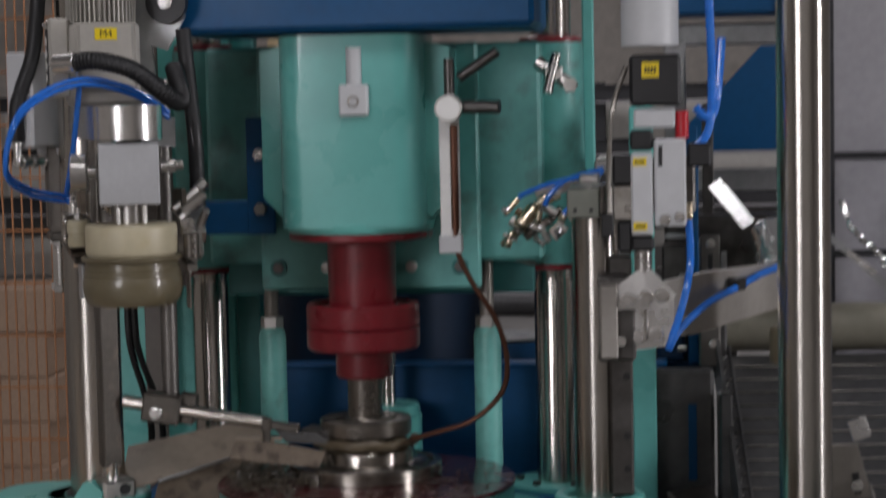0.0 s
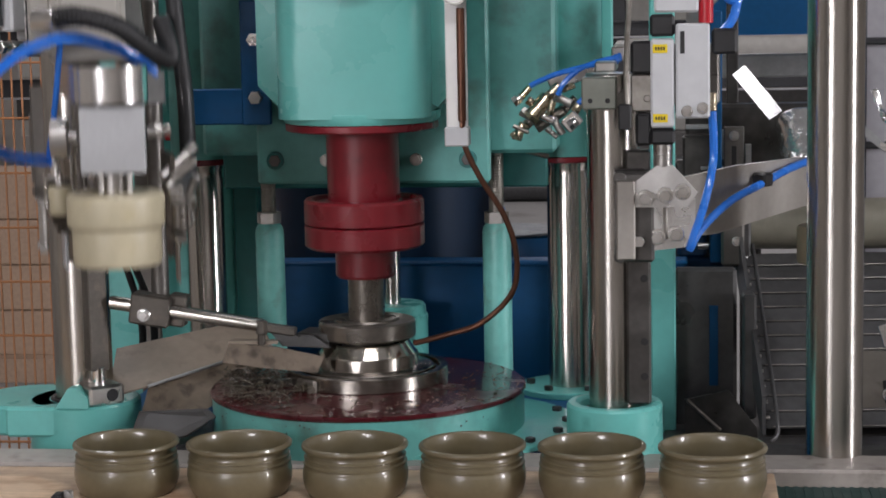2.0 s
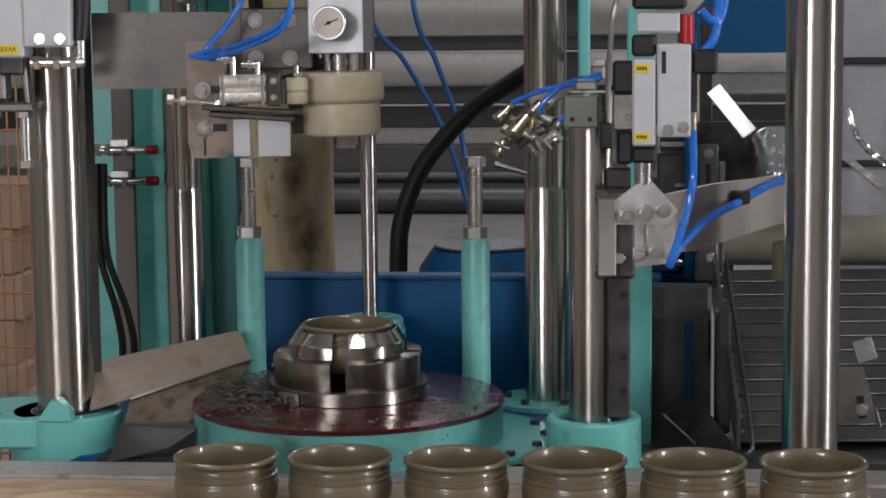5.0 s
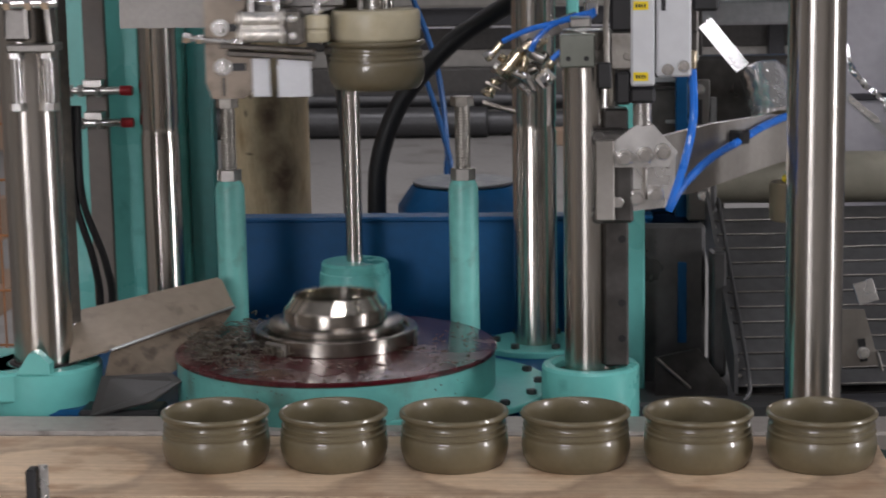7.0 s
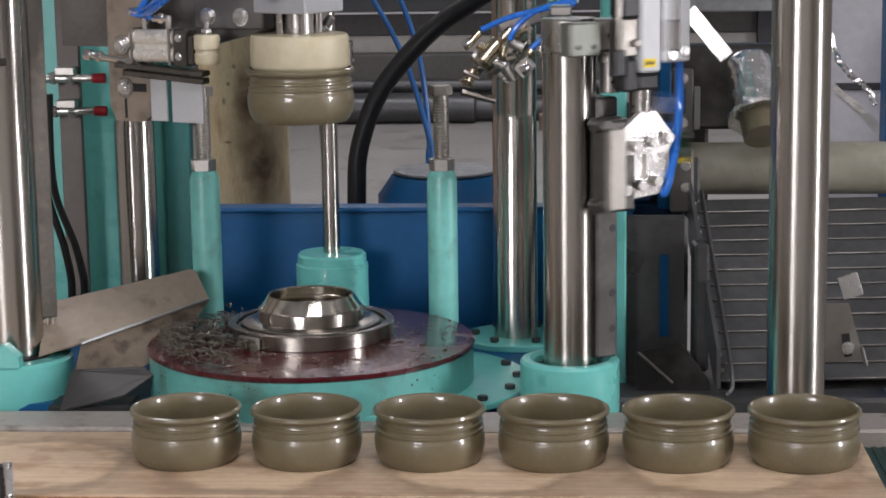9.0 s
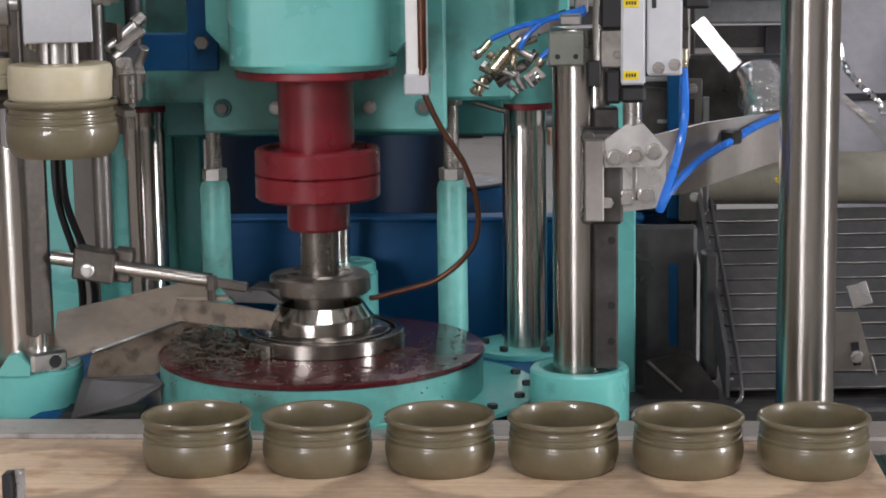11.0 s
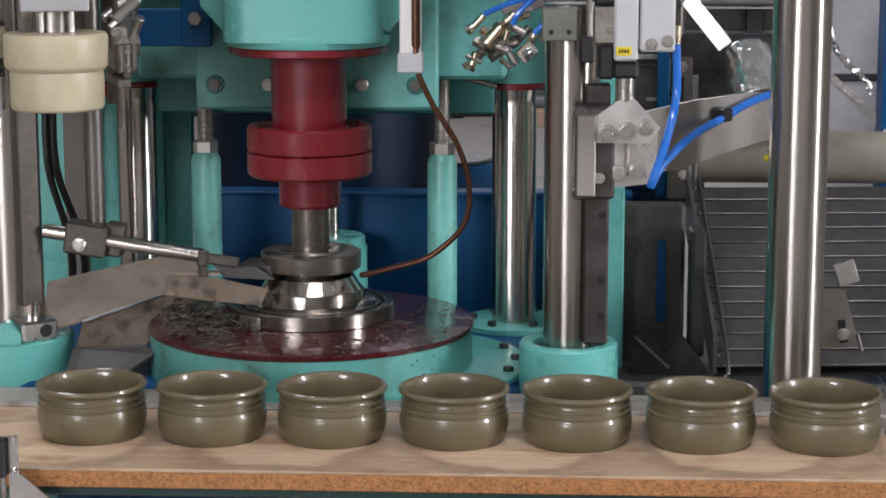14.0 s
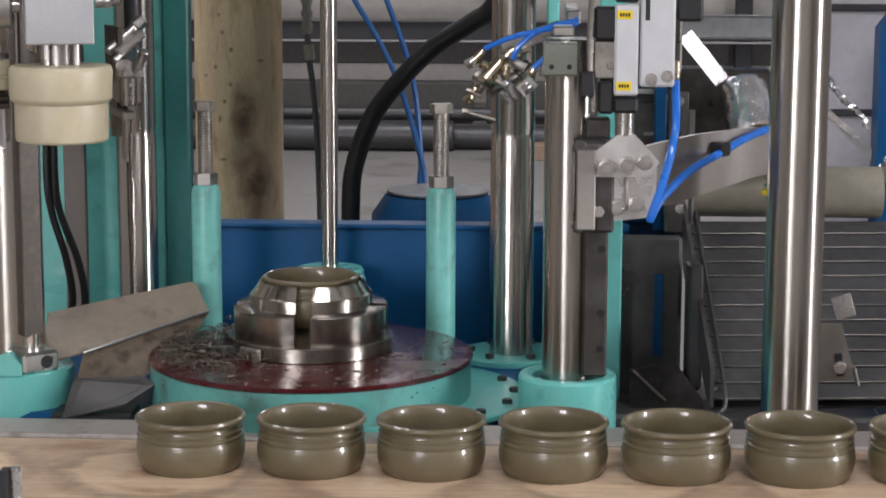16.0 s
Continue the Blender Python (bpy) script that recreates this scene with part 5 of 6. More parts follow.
    b = part("pressure_gauge", bm, STEEL, t, "small round pressure gauge")
    bm = NB()
    rod(bm, (-0.042, 0.262, 1.605), (-0.042, 0.2605, 1.605), 0.018, 28)
    part("dial", bm, WHITE, b)
    bm = NB()
    rod(bm, (-0.025, 0.285, 1.607), (0.035, 0.275, 1.605), 0.010, 16)
    rod(bm, (-0.03, 0.31, 1.65), (0.03, 0.31, 1.69), 0.008, 12)
    rod(bm, (-0.042, 0.285, 1.62), (-0.042, 0.285, 1.68), 0.008, 12)
    part("valve_handle", bm, STEEL_DARK, t)
    bm = NB()
    tube(bm, [(-0.037, 0.29, 1.42), (-0.036, 0.29, 1.39), (-0.015, 0.30, 1.34), (0.02, 0.31, 1.28), (0.035, 0.32, 1.22), (0.026, 0.33, 1.165), (-0.02, 0.34, 1.120), (-0.07, 0.345, 1.102), (-0.115, 0.358, 1.088), (-0.122, 0.372, 1.085)], 0.0042, 10)
    part("copper_pipe", bm, COPPER, t, "bent copper oil pipe")
    # scraper arm with clamp
    bm = NB()
    rod(bm, (-0.575, 0.33, 1.153), (-0.345, 0.33, 1.118), 0.0105, 20)
    part("scraper_arm", bm, CHROME, t)
    bm = NB()
    box(bm, (-0.512, 0.332, 1.142), (0.06, 0.036, 0.046), bev=0.003, ry=8.7)
    box(bm, (-0.475, 0.345, 1.139), (0.028, 0.03, 0.048), bev=0.003, ry=8.7)
    c = part("arm_clamp", bm, JAWSTEEL, t)
    bolt(c, (-0.520, 0.314, 1.136), (0, -1, 0), 0.0075, 0.008)
    bm = NB()
    rod(bm, (-0.503, 0.352, 1.141), (-0.503, 0.352, 1.66), 0.0135, 16)
    part("clamp_rod", bm, BEAMSTEEL, t)
    bm = NB()
    box(bm, (-0.325, 0.335, 1.112), (0.06, 0.02, 0.012), bev=0.002, ry=9)
    hexa(bm, (-0.345, 0.325, 1.126), (-0.345, 0.325, 1.106), 0.009)
    rod(bm, (-0.345, 0.322, 1.09), (-0.345, 0.322, 1.106), 0.006, 12)
    part("scraper_link", bm, JAWSTEEL, t)
    bm = NB()
    prism(bm, [(-0.335, 1.104), (-0.272, 1.100), (-0.245, 1.082), (-0.318, 1.084)], -0.347, -0.343, m=UPRIGHT)
    part("scraper_fin", bm, DARKPLATE, t, "dark tilted scraper fin")
    bm = NB()
    prism(bm, [(-0.396, 1.092), (-0.322, 1.085), (-0.253, 1.071), (-0.264, 1.047), (-0.345, 1.054), (-0.407, 1.062)], -0.332, -0.328, m=UPRIGHT)
    part("scraper_plate", bm, CHUTE_WET_SHADED, t, "bent brown-grey scraper plate")
    bm = NB()
    prism(bm, [(-0.397, 0.328), (-0.322, 0.328), (-0.325, 0.348), (-0.394, 0.352)], 1.090, 1.094)
    part("scraper_lip", bm, CHUTE, t, "pale bent upper lip")
    # Dark block added between plate and mould to give the gap its shade.
    bm = NB()
    prism(bm, [(-0.30, 0.365), (-0.25, 0.355), (-0.235, 0.40), (-0.29, 0.42)], 1.079, 1.1)
    part("scraper_gap_shade", bm, STEEL_DARK, t)
    return t

# ---- moving arms ----


def text_on(name, words, size, m, mat, parent):
    """Raised lettering as a mesh of its own."""
    cu = bpy.data.curves.new(name, "FONT")
    cu.body, cu.size, cu.extrude, cu.align_x, cu.align_y = words, size, 0.0002, "CENTER", "CENTER"
    tmp = bpy.data.objects.new(name, cu)
    me = bpy.data.meshes.new_from_object(tmp)
    bpy.data.objects.remove(tmp)
    bpy.data.curves.remove(cu)
    me.transform(m)
    me.materials.clear()
    me.materials.append(mat)
    ob = new(name, me)
    ob.parent = parent
    return ob


def sticker(words, c, s, m, parent):
    """Yellow sticker, its face along -y, with print or, with no words, small dark bars."""
    bm = NB()
    box(bm, (0, 0, 0), (s[0], 0.0008, s[1]), bev=0.0002, m=m @ pose(*c))
    part("sticker", bm, YELLOW, parent, "yellow printed sticker")
    if words:
        text_on("print", words, min(s[1] * 0.85, s[0] * 1.3 / len(words)), m @ pose(*c) @ pose(0, -0.0007, 0, 90), INK, parent)
    else:
        bm = NB()
        for k in range(4):
            box(bm, ((k - 1.5) * s[0] * 0.18, -0.0006, 0), (s[0] * 0.12, 0.0004, s[1] * 0.4), bev=0, m=m @ pose(*c))
        part("print", bm, INK, parent)


def bolt(parent, p, n, r=0.008, h=0.007, name="bolt", mat=None):
    bm = NB()
    p, n = Vector(p), Vector(n).normalized()
    rod(bm, p, p + n * 0.0025, r * 1.35, 16, 0.0006)
    hexa(bm, p + n * 0.002, p + n * h, r)
    return part(name, bm, mat or ZINC, parent)


def transfer_arm():
    t = thing("transfer_arm", "steel transfer arm with cream suction bell and motor", "transfer arm")
    bm = NB()
    lathe(bm, [(0, -0.05), (0.0545, -0.05), (0.0572, -0.0475), (0.0580, -0.040), (0.0582, -0.006), (0.0576, -0.002), (0.0600, 0.0), (0.0632, 0.003), (0.0640, 0.006), (0.0642, 0.038), (0.0632, 0.042), (0.0612, 0.0445), (0.03, 0.0455), (0, 0.0455)], 64)
    part("bell", bm, NYLON, t, "cream nylon suction bell")
    bm = NB()
    rod(bm, (0, 0, 0.045), (0, 0, 0.075), 0.019, 24)
    for a in (40, 130, 220, 310):
        rod(bm, (0.026 * math.cos(radians(a)), 0.026 * math.sin(radians(a)), 0.045), (0.026 * math.cos(radians(a)), 0.026 * math.sin(radians(a)), 0.073), 0.0045, 10)
    part("stem", bm, STEEL, t)
    bm = NB()
    box(bm, (0, 0, 0.115), (0.083, 0.083, 0.085), -8, 0.0015)
    part("head_block", bm, ALU, t, "grey aluminium cube")
    d = Vector((math.cos(radians(-100)), math.sin(radians(-100)), 0))
    o = Vector((0, 0, 0.118)) + d * 0.046
    bm = NB()
    rod(bm, o, o + d * 0.012, 0.008)
    rod(bm, o + d * 0.012, o + d * 0.034, 0.0255, 32)
    g = part("vacuum_gauge", bm, STEEL, t, "round vacuum gauge in a steel case")
    bm = NB()
    rod(bm, o + d * 0.0335, o + d * 0.0348, 0.022, 32)
    g2 = part("dial", bm, DIALFACE, g)
    bm = NB()
    s = Vector((-d.y, d.x, 0))
    rod(bm, o + d * 0.0355 - s * 0.006 + Vector((0, 0, -0.003)), o + d * 0.0355 + s * 0.014 + Vector((0, 0, 0.006)), 0.0009, 6, 0.0001)
    rod(bm, o + d * 0.0345, o + d * 0.0365, 0.003, 10)
    part("needle", bm, INK, g)
    bm = NB()
    rod(bm, tuple(-d * 0.044 + Vector((0, 0, 0.122))), tuple(-d * 0.075 + Vector((0, 0, 0.126))), 0.007, 12)
    hexa(bm, tuple(-d * 0.055 + Vector((0, 0, 0.1235))), tuple(-d * 0.064 + Vector((0, 0, 0.1245))), 0.0105)
    part("air_fitting", bm, STEEL, t)
    bm = NB()
    rod(bm, (0, 0, 0.156), (0, 0, 0.186), 0.018)
    part("swivel", bm, BLACK, t)
    # drip tray over the beam
    bm = NB()
    o = [(-0.37, -0.047), (0.0, -0.047)] + [(0.0 + 0.047 * math.sin(radians(a)), -0.047 * math.cos(radians(a))) for a in range(10, 180, 10)] + [(0.0, 0.047), (-0.37, 0.047)]
    prism(bm, o, 0.163, 0.166)
    lathe(bm, [(0.0455, 0.1625), (0.0475, 0.1625), (0.0475, 0.2095), (0.0455, 0.2095), (0.0455, 0.1625)], 36, a0=-90, a1=90)
    for y in (-0.0465, 0.0465):
        box(bm, (-0.185, y, 0.186), (0.37, 0.002, 0.047), bev=0)
    part("drip_tray", bm, ZINC, t, "polished round-nosed drip tray")
    bm = NB()
    prism(bm, [(-0.12, -0.0455), (0.0, -0.0455)] + [(0.0455 * math.sin(radians(a)), -0.0455 * math.cos(radians(a))) for a in range(15, 180, 15)] + [(0.0, 0.0455), (-0.12, 0.0455)], 0.201, 0.204)
    part("tray_cover", bm, BEAMSTEEL, t, "flat dark steel tray cover")
    bm = NB()
    prism(bm, [(-0.37, 0.022), (-0.15, 0.022), (-0.045, 0.05), (-0.045, 0.135), (-0.37, 0.135)], -0.012, 0.006, m=UPRIGHT)
    part("beam", bm, BEAMSTEEL, t, "flat grey steel beam")
    bm = NB()
    box(bm, (-0.095, -0.004, 0.095), (0.105, 0.03, 0.09), bev=0.002)
    part("head_plate", bm, BEAMSTEEL, t)
    for x in (-0.125, -0.075):
        for z in (0.066, 0.122):
            bolt(t, (x, -0.019, z), (0, -1, 0), 0.009)
    # drive motor, shifted along the arm as it swings
    bm = NB()
    box(bm, (0, 0, 0.225), (0.10, 0.10, 0.12), bev=0.006)
    box(bm, (0.052, 0, 0.235), (0.012, 0.08, 0.10), bev=0.004)
    gb = part("drive_motor", bm, GEAR, t, "cast grey gear motor")
    bm = NB()
    box(bm, (-0.01, -0.064, 0.235), (0.075, 0.03, 0.115), bev=0.004)
    part("terminal_box", bm, GEAR, gb)
    sticker("M4", (0.0, 0, 0), (0.032, 0.017), pose(0.0588, 0.0, 0.268, 0, 0, 90), gb)
    bm = NB()
    rod(bm, (0, 0, 0.28), (0, 0, 0.39), 0.039, 40)
    part("motor_body", bm, GEAR, gb, "grey motor body")
    bm = NB()
    box(bm, (0.044, 0, 0.334), (0.014, 0.0022, 0.096), 0, 0)
    fin = mesh_of("fin", bm, GEAR)
    for k in range(44):
        f = new("fin", fin)
        f.parent = gb
        f.matrix_basis = pose(0, 0, 0, 0, 0, 360 / 44 * k)
    bm = NB()
    lathe(bm, [(0, 0.378), (0.0515, 0.378), (0.0525, 0.383), (0.0515, 0.442), (0.046, 0.455), (0.03, 0.4575), (0, 0.458)], 40)
    part("fan_cover", bm, FANGREY, gb, "dark grey fan cover")
    bm = NB()
    box(bm, (0.004, -0.0800, 0.235), (0.034, 0.001, 0.085), bev=0)
    part("name_plate", bm, INK, gb, "black name plate")
    bm = NB()
    for k in range(4):
        for j in range(3):
            box(bm, (-0.006 + 0.010 * j, -0.0812, 0.205 + 0.018 * k + 0.003 * (j % 2)), (0.007, 0.0006, 0.010), bev=0)
    tagged(part("plate_bars", bm, WHITE, gb), kind="stuff")
    for x in (-0.04, 0.022):
        for z in (0.187, 0.285):
            bolt(gb, (x, -0.079, z), (0, -1, 0), 0.003, 0.003, "screw")
    bm = NB()
    rod(bm, (0.025, -0.062, 0.225), (0.06, -0.067, 0.225), 0.012)
    hexa(bm, (0.052, -0.066, 0.225), (0.068, -0.068, 0.225), 0.016)
    rod(bm, (0.066, -0.072, 0.225), (0.092, -0.045, 0.227), 0.0145, 14)
    part("cable_gland", bm, ZINC, gb)
    bm = NB()
    tube(bm, [(0.085, -0.05, 0.226), (0.10, -0.02, 0.229), (0.105, 0.03, 0.215), (0.10, 0.075, 0.182), (0.085, 0.10, 0.168), (0.06, 0.105, 0.185), (0.03, 0.10, 0.22)], 0.0125, 14, 16, 0.10)
    part("corrugated_hose", bm, RUBBER, gb, "black corrugated cable hose")
    for off in (0.0, 0.008):
        bm = NB()
        tube(bm, [(-0.12, 0.075, 0.19 + off), (-0.10, 0.02, 0.225 + off), (-0.08, -0.06, 0.24 + off), (-0.06, -0.14, 0.20 + off), (-0.07, -0.165, 0.12 + off), (-0.13, -0.13, 0.085 + off), (-0.19, -0.075, 0.07 + off), (-0.218, -0.064, 0.074)], 0.0036, 8, 12)
        part("air_tube", bm, TUBE_BLUE, t, "blue air tube loop")
    bm = NB()
    tube(bm, [(-0.10, -0.055, 0.24), (-0.125, -0.06, 0.18), (-0.16, -0.066, 0.12), (-0.196, -0.07, 0.078), (-0.182, -0.064, 0.066)], 0.0042, 8, 10)
    part("air_tube", bm, TUBE_BLUE, t)
    # black slide with its bracket at the far side
    bm = NB()
    prism(bm, [(-0.03 + 0.03 * 0, 0.75), (-0.03, 0.36)] + [(-0.03 * math.cos(radians(a)), 0.36 - 0.03 * math.sin(radians(a))) for a in range(15, 180, 15)] + [(0.03, 0.36), (0.03, 0.75)], -0.012, 0.012, m=pose(-0.20, 0.088, 0, 90, 0, 72))
    part("cable_carrier", bm, BLACK, t, "black rounded cable carrier link")
    bm = NB()
    prism(bm, [(-0.028, 0.39), (-0.028, 0.30), (0.0, 0.29), (0.028, 0.34), (0.028, 0.39)], -0.004, 0.004, m=pose(-0.205, 0.088, 0, 90, 0, 72))
    prism(bm, [(-0.07, 0.42), (-0.045, 0.42), (-0.045, 0.33), (-0.03, 0.19), (-0.01, 0.19), (-0.01, 0.145), (-0.07, 0.15)], -0.004, 0.004, m=pose(-0.222, 0.108, 0, 90, 0, 72))
    br = part("carrier_bracket", bm, GALV, t, "bright bent bracket")
    bolt(br, (-0.186, 0.083, 0.362), (1, -0.32, 0), 0.008)
    bm = NB()
    tube(bm, [(-0.16, 0.105, 0.32), (-0.15, 0.11, 0.24), (-0.135, 0.115, 0.15), (-0.13, 0.115, 0.05)], 0.0115, 12)
    part("hose", bm, RUBBER, t, "black hose")
    # gripper jaws on either side
    for jx, jy, s in ((-0.065, 0.078, 1),):
        bm = NB()
        prism(bm, [(-0.05, 0.088), (0.05, 0.09), (0.05, 0.035), (0.034, 0.012), (0.034, -0.05), (-0.014, -0.055), (-0.02, -0.01), (-0.05, 0.04)], -0.003, 0.003, m=pose(jx, jy, 0, 90))
        j = part("gripper_plate", bm, JAWSTEEL, t, "slotted steel gripper plate")
        for x, z in ((-0.028, 0.06), (0.026, 0.062), (0.008, 0.0), (0.008, -0.035)):
            bolt(j, (jx + x, jy + s * 0.005, z), (0, s, 0), 0.0065, 0.008)
        bm = NB()
        box(bm, (jx + 0.055, jy + s * 0.006, 0.012), (0.06, 0.026, 0.034), bev=0.003)
        rod(bm, (jx + 0.08, jy + s * 0.006, 0.02), (jx + 0.1, jy + s * 0.004, 0.02), 0.003, 8)
        rod(bm, (jx + 0.08, jy + s * 0.006, 0.004), (jx + 0.1, jy + s * 0.004, 0.004), 0.003, 8)
        rod(bm, (jx - 0.02, jy + s * 0.012, -0.015), (jx + 0.05, jy + s * 0.012, -0.012), 0.005, 10)
        part("gripper_cylinder", bm, STEEL, j, "small nickel gripper cylinder")
        bm = NB()
        box(bm, (jx + 0.03, jy + s * 0.004, -0.02), (0.1, 0.016, 0.012), bev=0.002)
        box(bm, (jx + 0.068, jy, -0.05), (0.03, 0.003, 0.055), bev=0.001)
        part("slide_bar", bm, STEEL_DULL, j)
        bm = NB()
        box(bm, (jx + 0.02, jy + s * 0.02, 0.035), (0.055, 0.022, 0.022), bev=0.002, ry=35)
        box(bm, (jx - 0.005, jy + s * 0.022, 0.01), (0.03, 0.02, 0.045), bev=0.002, ry=-20)
        rod(bm, (jx + 0.03, jy + s * 0.022, 0.03), (jx + 0.055, jy + s * 0.03, 0.06), 0.006, 10)
        rod(bm, (jx - 0.03, jy + s * 0.02, -0.01), (jx - 0.012, jy + s * 0.03, 0.03), 0.005, 10)
        part("linkage", bm, STEEL, j, "bright jaw linkage")
        bm = NB()
        rod(bm, (jx + 0.088, jy + s * 0.002, -0.006), (jx + 0.088, jy + s * 0.002, 0.03), 0.011, 14)
        part("jaw_pad", bm, JAWSTEEL, j)
        bm = NB()
        rod(bm, (-0.03, 0.064, 0.058), (-0.046, 0.108, 0.092), 0.0065, 16)
        rod(bm, (-0.010, 0.068, 0.048), (-0.028, 0.110, 0.080), 0.0045, 14)
        hexa(bm, (-0.043, 0.101, 0.087), (-0.049, 0.113, 0.097), 0.009)
        part("link_cylinder", bm, STEEL, j, "slanting steel link cylinder")
        bm = NB()
        box(bm, (-0.022, 0.090, 0.070), (0.030, 0.010, 0.040), bev=0.002, rx=-52)
        box(bm, (-0.018, 0.080, 0.034), (0.028, 0.020, 0.030), bev=0.003)
        part("link_block", bm, STEEL_DULL, j, "worn steel link block")
        for y, z in ((0.076, 0.042), (0.085, 0.030)):
            bolt(j, (-0.004, y, z), (1, 0, 0), 0.005, 0.007)
    # near gripper: clay-filmed plate, twin cylinder, bumper and slide
    bm = NB()
    prism(bm, [(-0.264, 0.10), (-0.205, 0.10), (-0.205, 0.05), (-0.195, -0.012), (-0.195, -0.06), (-0.21, -0.072), (-0.256, -0.072), (-0.264, -0.05)], -0.004, 0.004, m=pose(0, -0.045, 0, 90))
    j = near = part("gripper_plate", bm, CLAYPLATE, t, "clay-filmed slotted gripper plate")
    for x, z in ((-0.241, 0.029), (-0.239, -0.027)):
        bm = NB()
        box(bm, (x + 0.017, -0.0494, z), (0.032, 0.0012, 0.011), bev=0)
        part("slot", bm, BLACK, j)
        bm = NB()
        rod(bm, (x, -0.049, z), (x, -0.0515, z), 0.0128, 24)
        part("washer", bm, STEEL, j)
        bolt(j, (x, -0.0515, z), (0, -1, 0), 0.007, 0.008)
    bm = NB()
    box(bm, (-0.239, -0.0494, -0.055), (0.0035, 0.0012, 0.026), bev=0)
    part("slot", bm, BLACK, j)
    bm = NB()
    box(bm, (-0.179, -0.063, 0.03), (0.066, 0.020, 0.040), bev=0.004)
    for z in (0.041, 0.0195):
        rod(bm, (-0.213, -0.066, z), (-0.145, -0.066, z), 0.0108, 20)
    part("gripper_cylinder", bm, BRIGHTALU, j, "bright twin gripper cylinder")
    for x in (-0.208, -0.150):
        bm = NB()
        box(bm, (x, -0.066, 0.030), (0.004, 0.0245, 0.047), bev=0.001)
        part("cylinder_band", bm, STEEL_DULL, j)
    bm = NB()
    box(bm, (-0.134, -0.063, 0.029), (0.020, 0.030, 0.048), bev=0.002)
    box(bm, (-0.120, -0.063, 0.026), (0.008, 0.022, 0.036), bev=0.001)
    part("end_block", bm, JAWSTEEL, j)
    for z in (0.042, 0.018):
        bolt(j, (-0.134, -0.078, z), (0, -1, 0), 0.004, 0.004, "screw")
    bm = NB()
    lathe(bm, [(0, 0.008), (0.0145, 0.008), (0.0165, 0.011), (0.0165, 0.021), (0.015, 0.023), (0.015, 0.026), (0.0168, 0.028), (0.0168, 0.043), (0.015, 0.046), (0, 0.046)], 28, (-0.101, -0.063, 0))
    part("bumper", bm, NYLON, j, "pale plastic bumper")
    bm = NB()
    rod(bm, (-0.101, -0.063, 0.045), (-0.101, -0.063, 0.064), 0.0035, 10)
    hexa(bm, (-0.101, -0.063, 0.048), (-0.101, -0.063, 0.054), 0.0075)
    part("bumper_screw", bm, ZINC, j)
    bm = NB()
    box(bm, (-0.172, -0.062, 0.0), (0.135, 0.024, 0.007), bev=0.0015, ry=4)
    box(bm, (-0.168, -0.060, -0.010), (0.125, 0.018, 0.008), bev=0.0015, ry=4)
    part("slide_bar", bm, JAWSTEEL, j)
    bm = NB()
    rod(bm, (-0.288, -0.063, 0.016), (-0.205, -0.066, 0.007), 0.0045, 10)
    hexa(bm, (-0.292, -0.063, 0.0165), (-0.281, -0.063, 0.0155), 0.008)
    hexa(bm, (-0.272, -0.064, 0.0145), (-0.264, -0.064, 0.0135), 0.0075)
    hexa(bm, (-0.222, -0.066, 0.0085), (-0.213, -0.066, 0.0075), 0.0075)
    part("stroke_screw", bm, ZINC, j, "bright stroke adjusting screw")
    for x, w, y in ((-0.184, 0.026, -0.052), (-0.136, 0.048, -0.058)):
        bm = NB()
        box(bm, (x, y, -0.042), (w, 0.004, 0.056), bev=0.001)
        part("pad_plate", bm, ALU, j, "grey aluminium pad plate")
    for x, z in ((-0.196, 0.074), (-0.16, 0.066)):
        bm = NB()
        rod(bm, (x - 0.022, -0.064, z), (x + 0.004, -0.064, z), 0.005, 12)
        hexa(bm, (x - 0.012, -0.064, z), (x - 0.004, -0.064, z), 0.0075)
        rod(bm, (x + 0.002, -0.064, z + 0.004), (x + 0.002, -0.064, 0.045), 0.0045, 10)
        part("tube_fitting", bm, ZINC, j)
    # lower guide at the column's far side
    bm = NB()
    box(bm, (-0.485, -0.05, 0.0), (0.07, 0.05, 0.012), bev=0.002)
    box(bm, (-0.505, -0.05, 0.065), (0.035, 0.05, 0.11), bev=0.004)
    box(bm, (-0.462, -0.06, 0.085), (0.008, 0.03, 0.16), bev=0.002, ry=-4)
    part("guide_bracket", bm, BEAMSTEEL, t, "grey guide bracket")
    for x in (-0.51, -0.463):
        bm = NB()
        rod(bm, (x, -0.06, -0.085), (x, -0.06, 0.0), 0.008, 14)
        hexa(bm, (x, -0.06, -0.09), (x, -0.06, -0.078), 0.013)
        hexa(bm, (x, -0.06, -0.016), (x, -0.06, -0.006), 0.013)
        part("guide_bolt", bm, ZINC, t)
    return t, gb, near


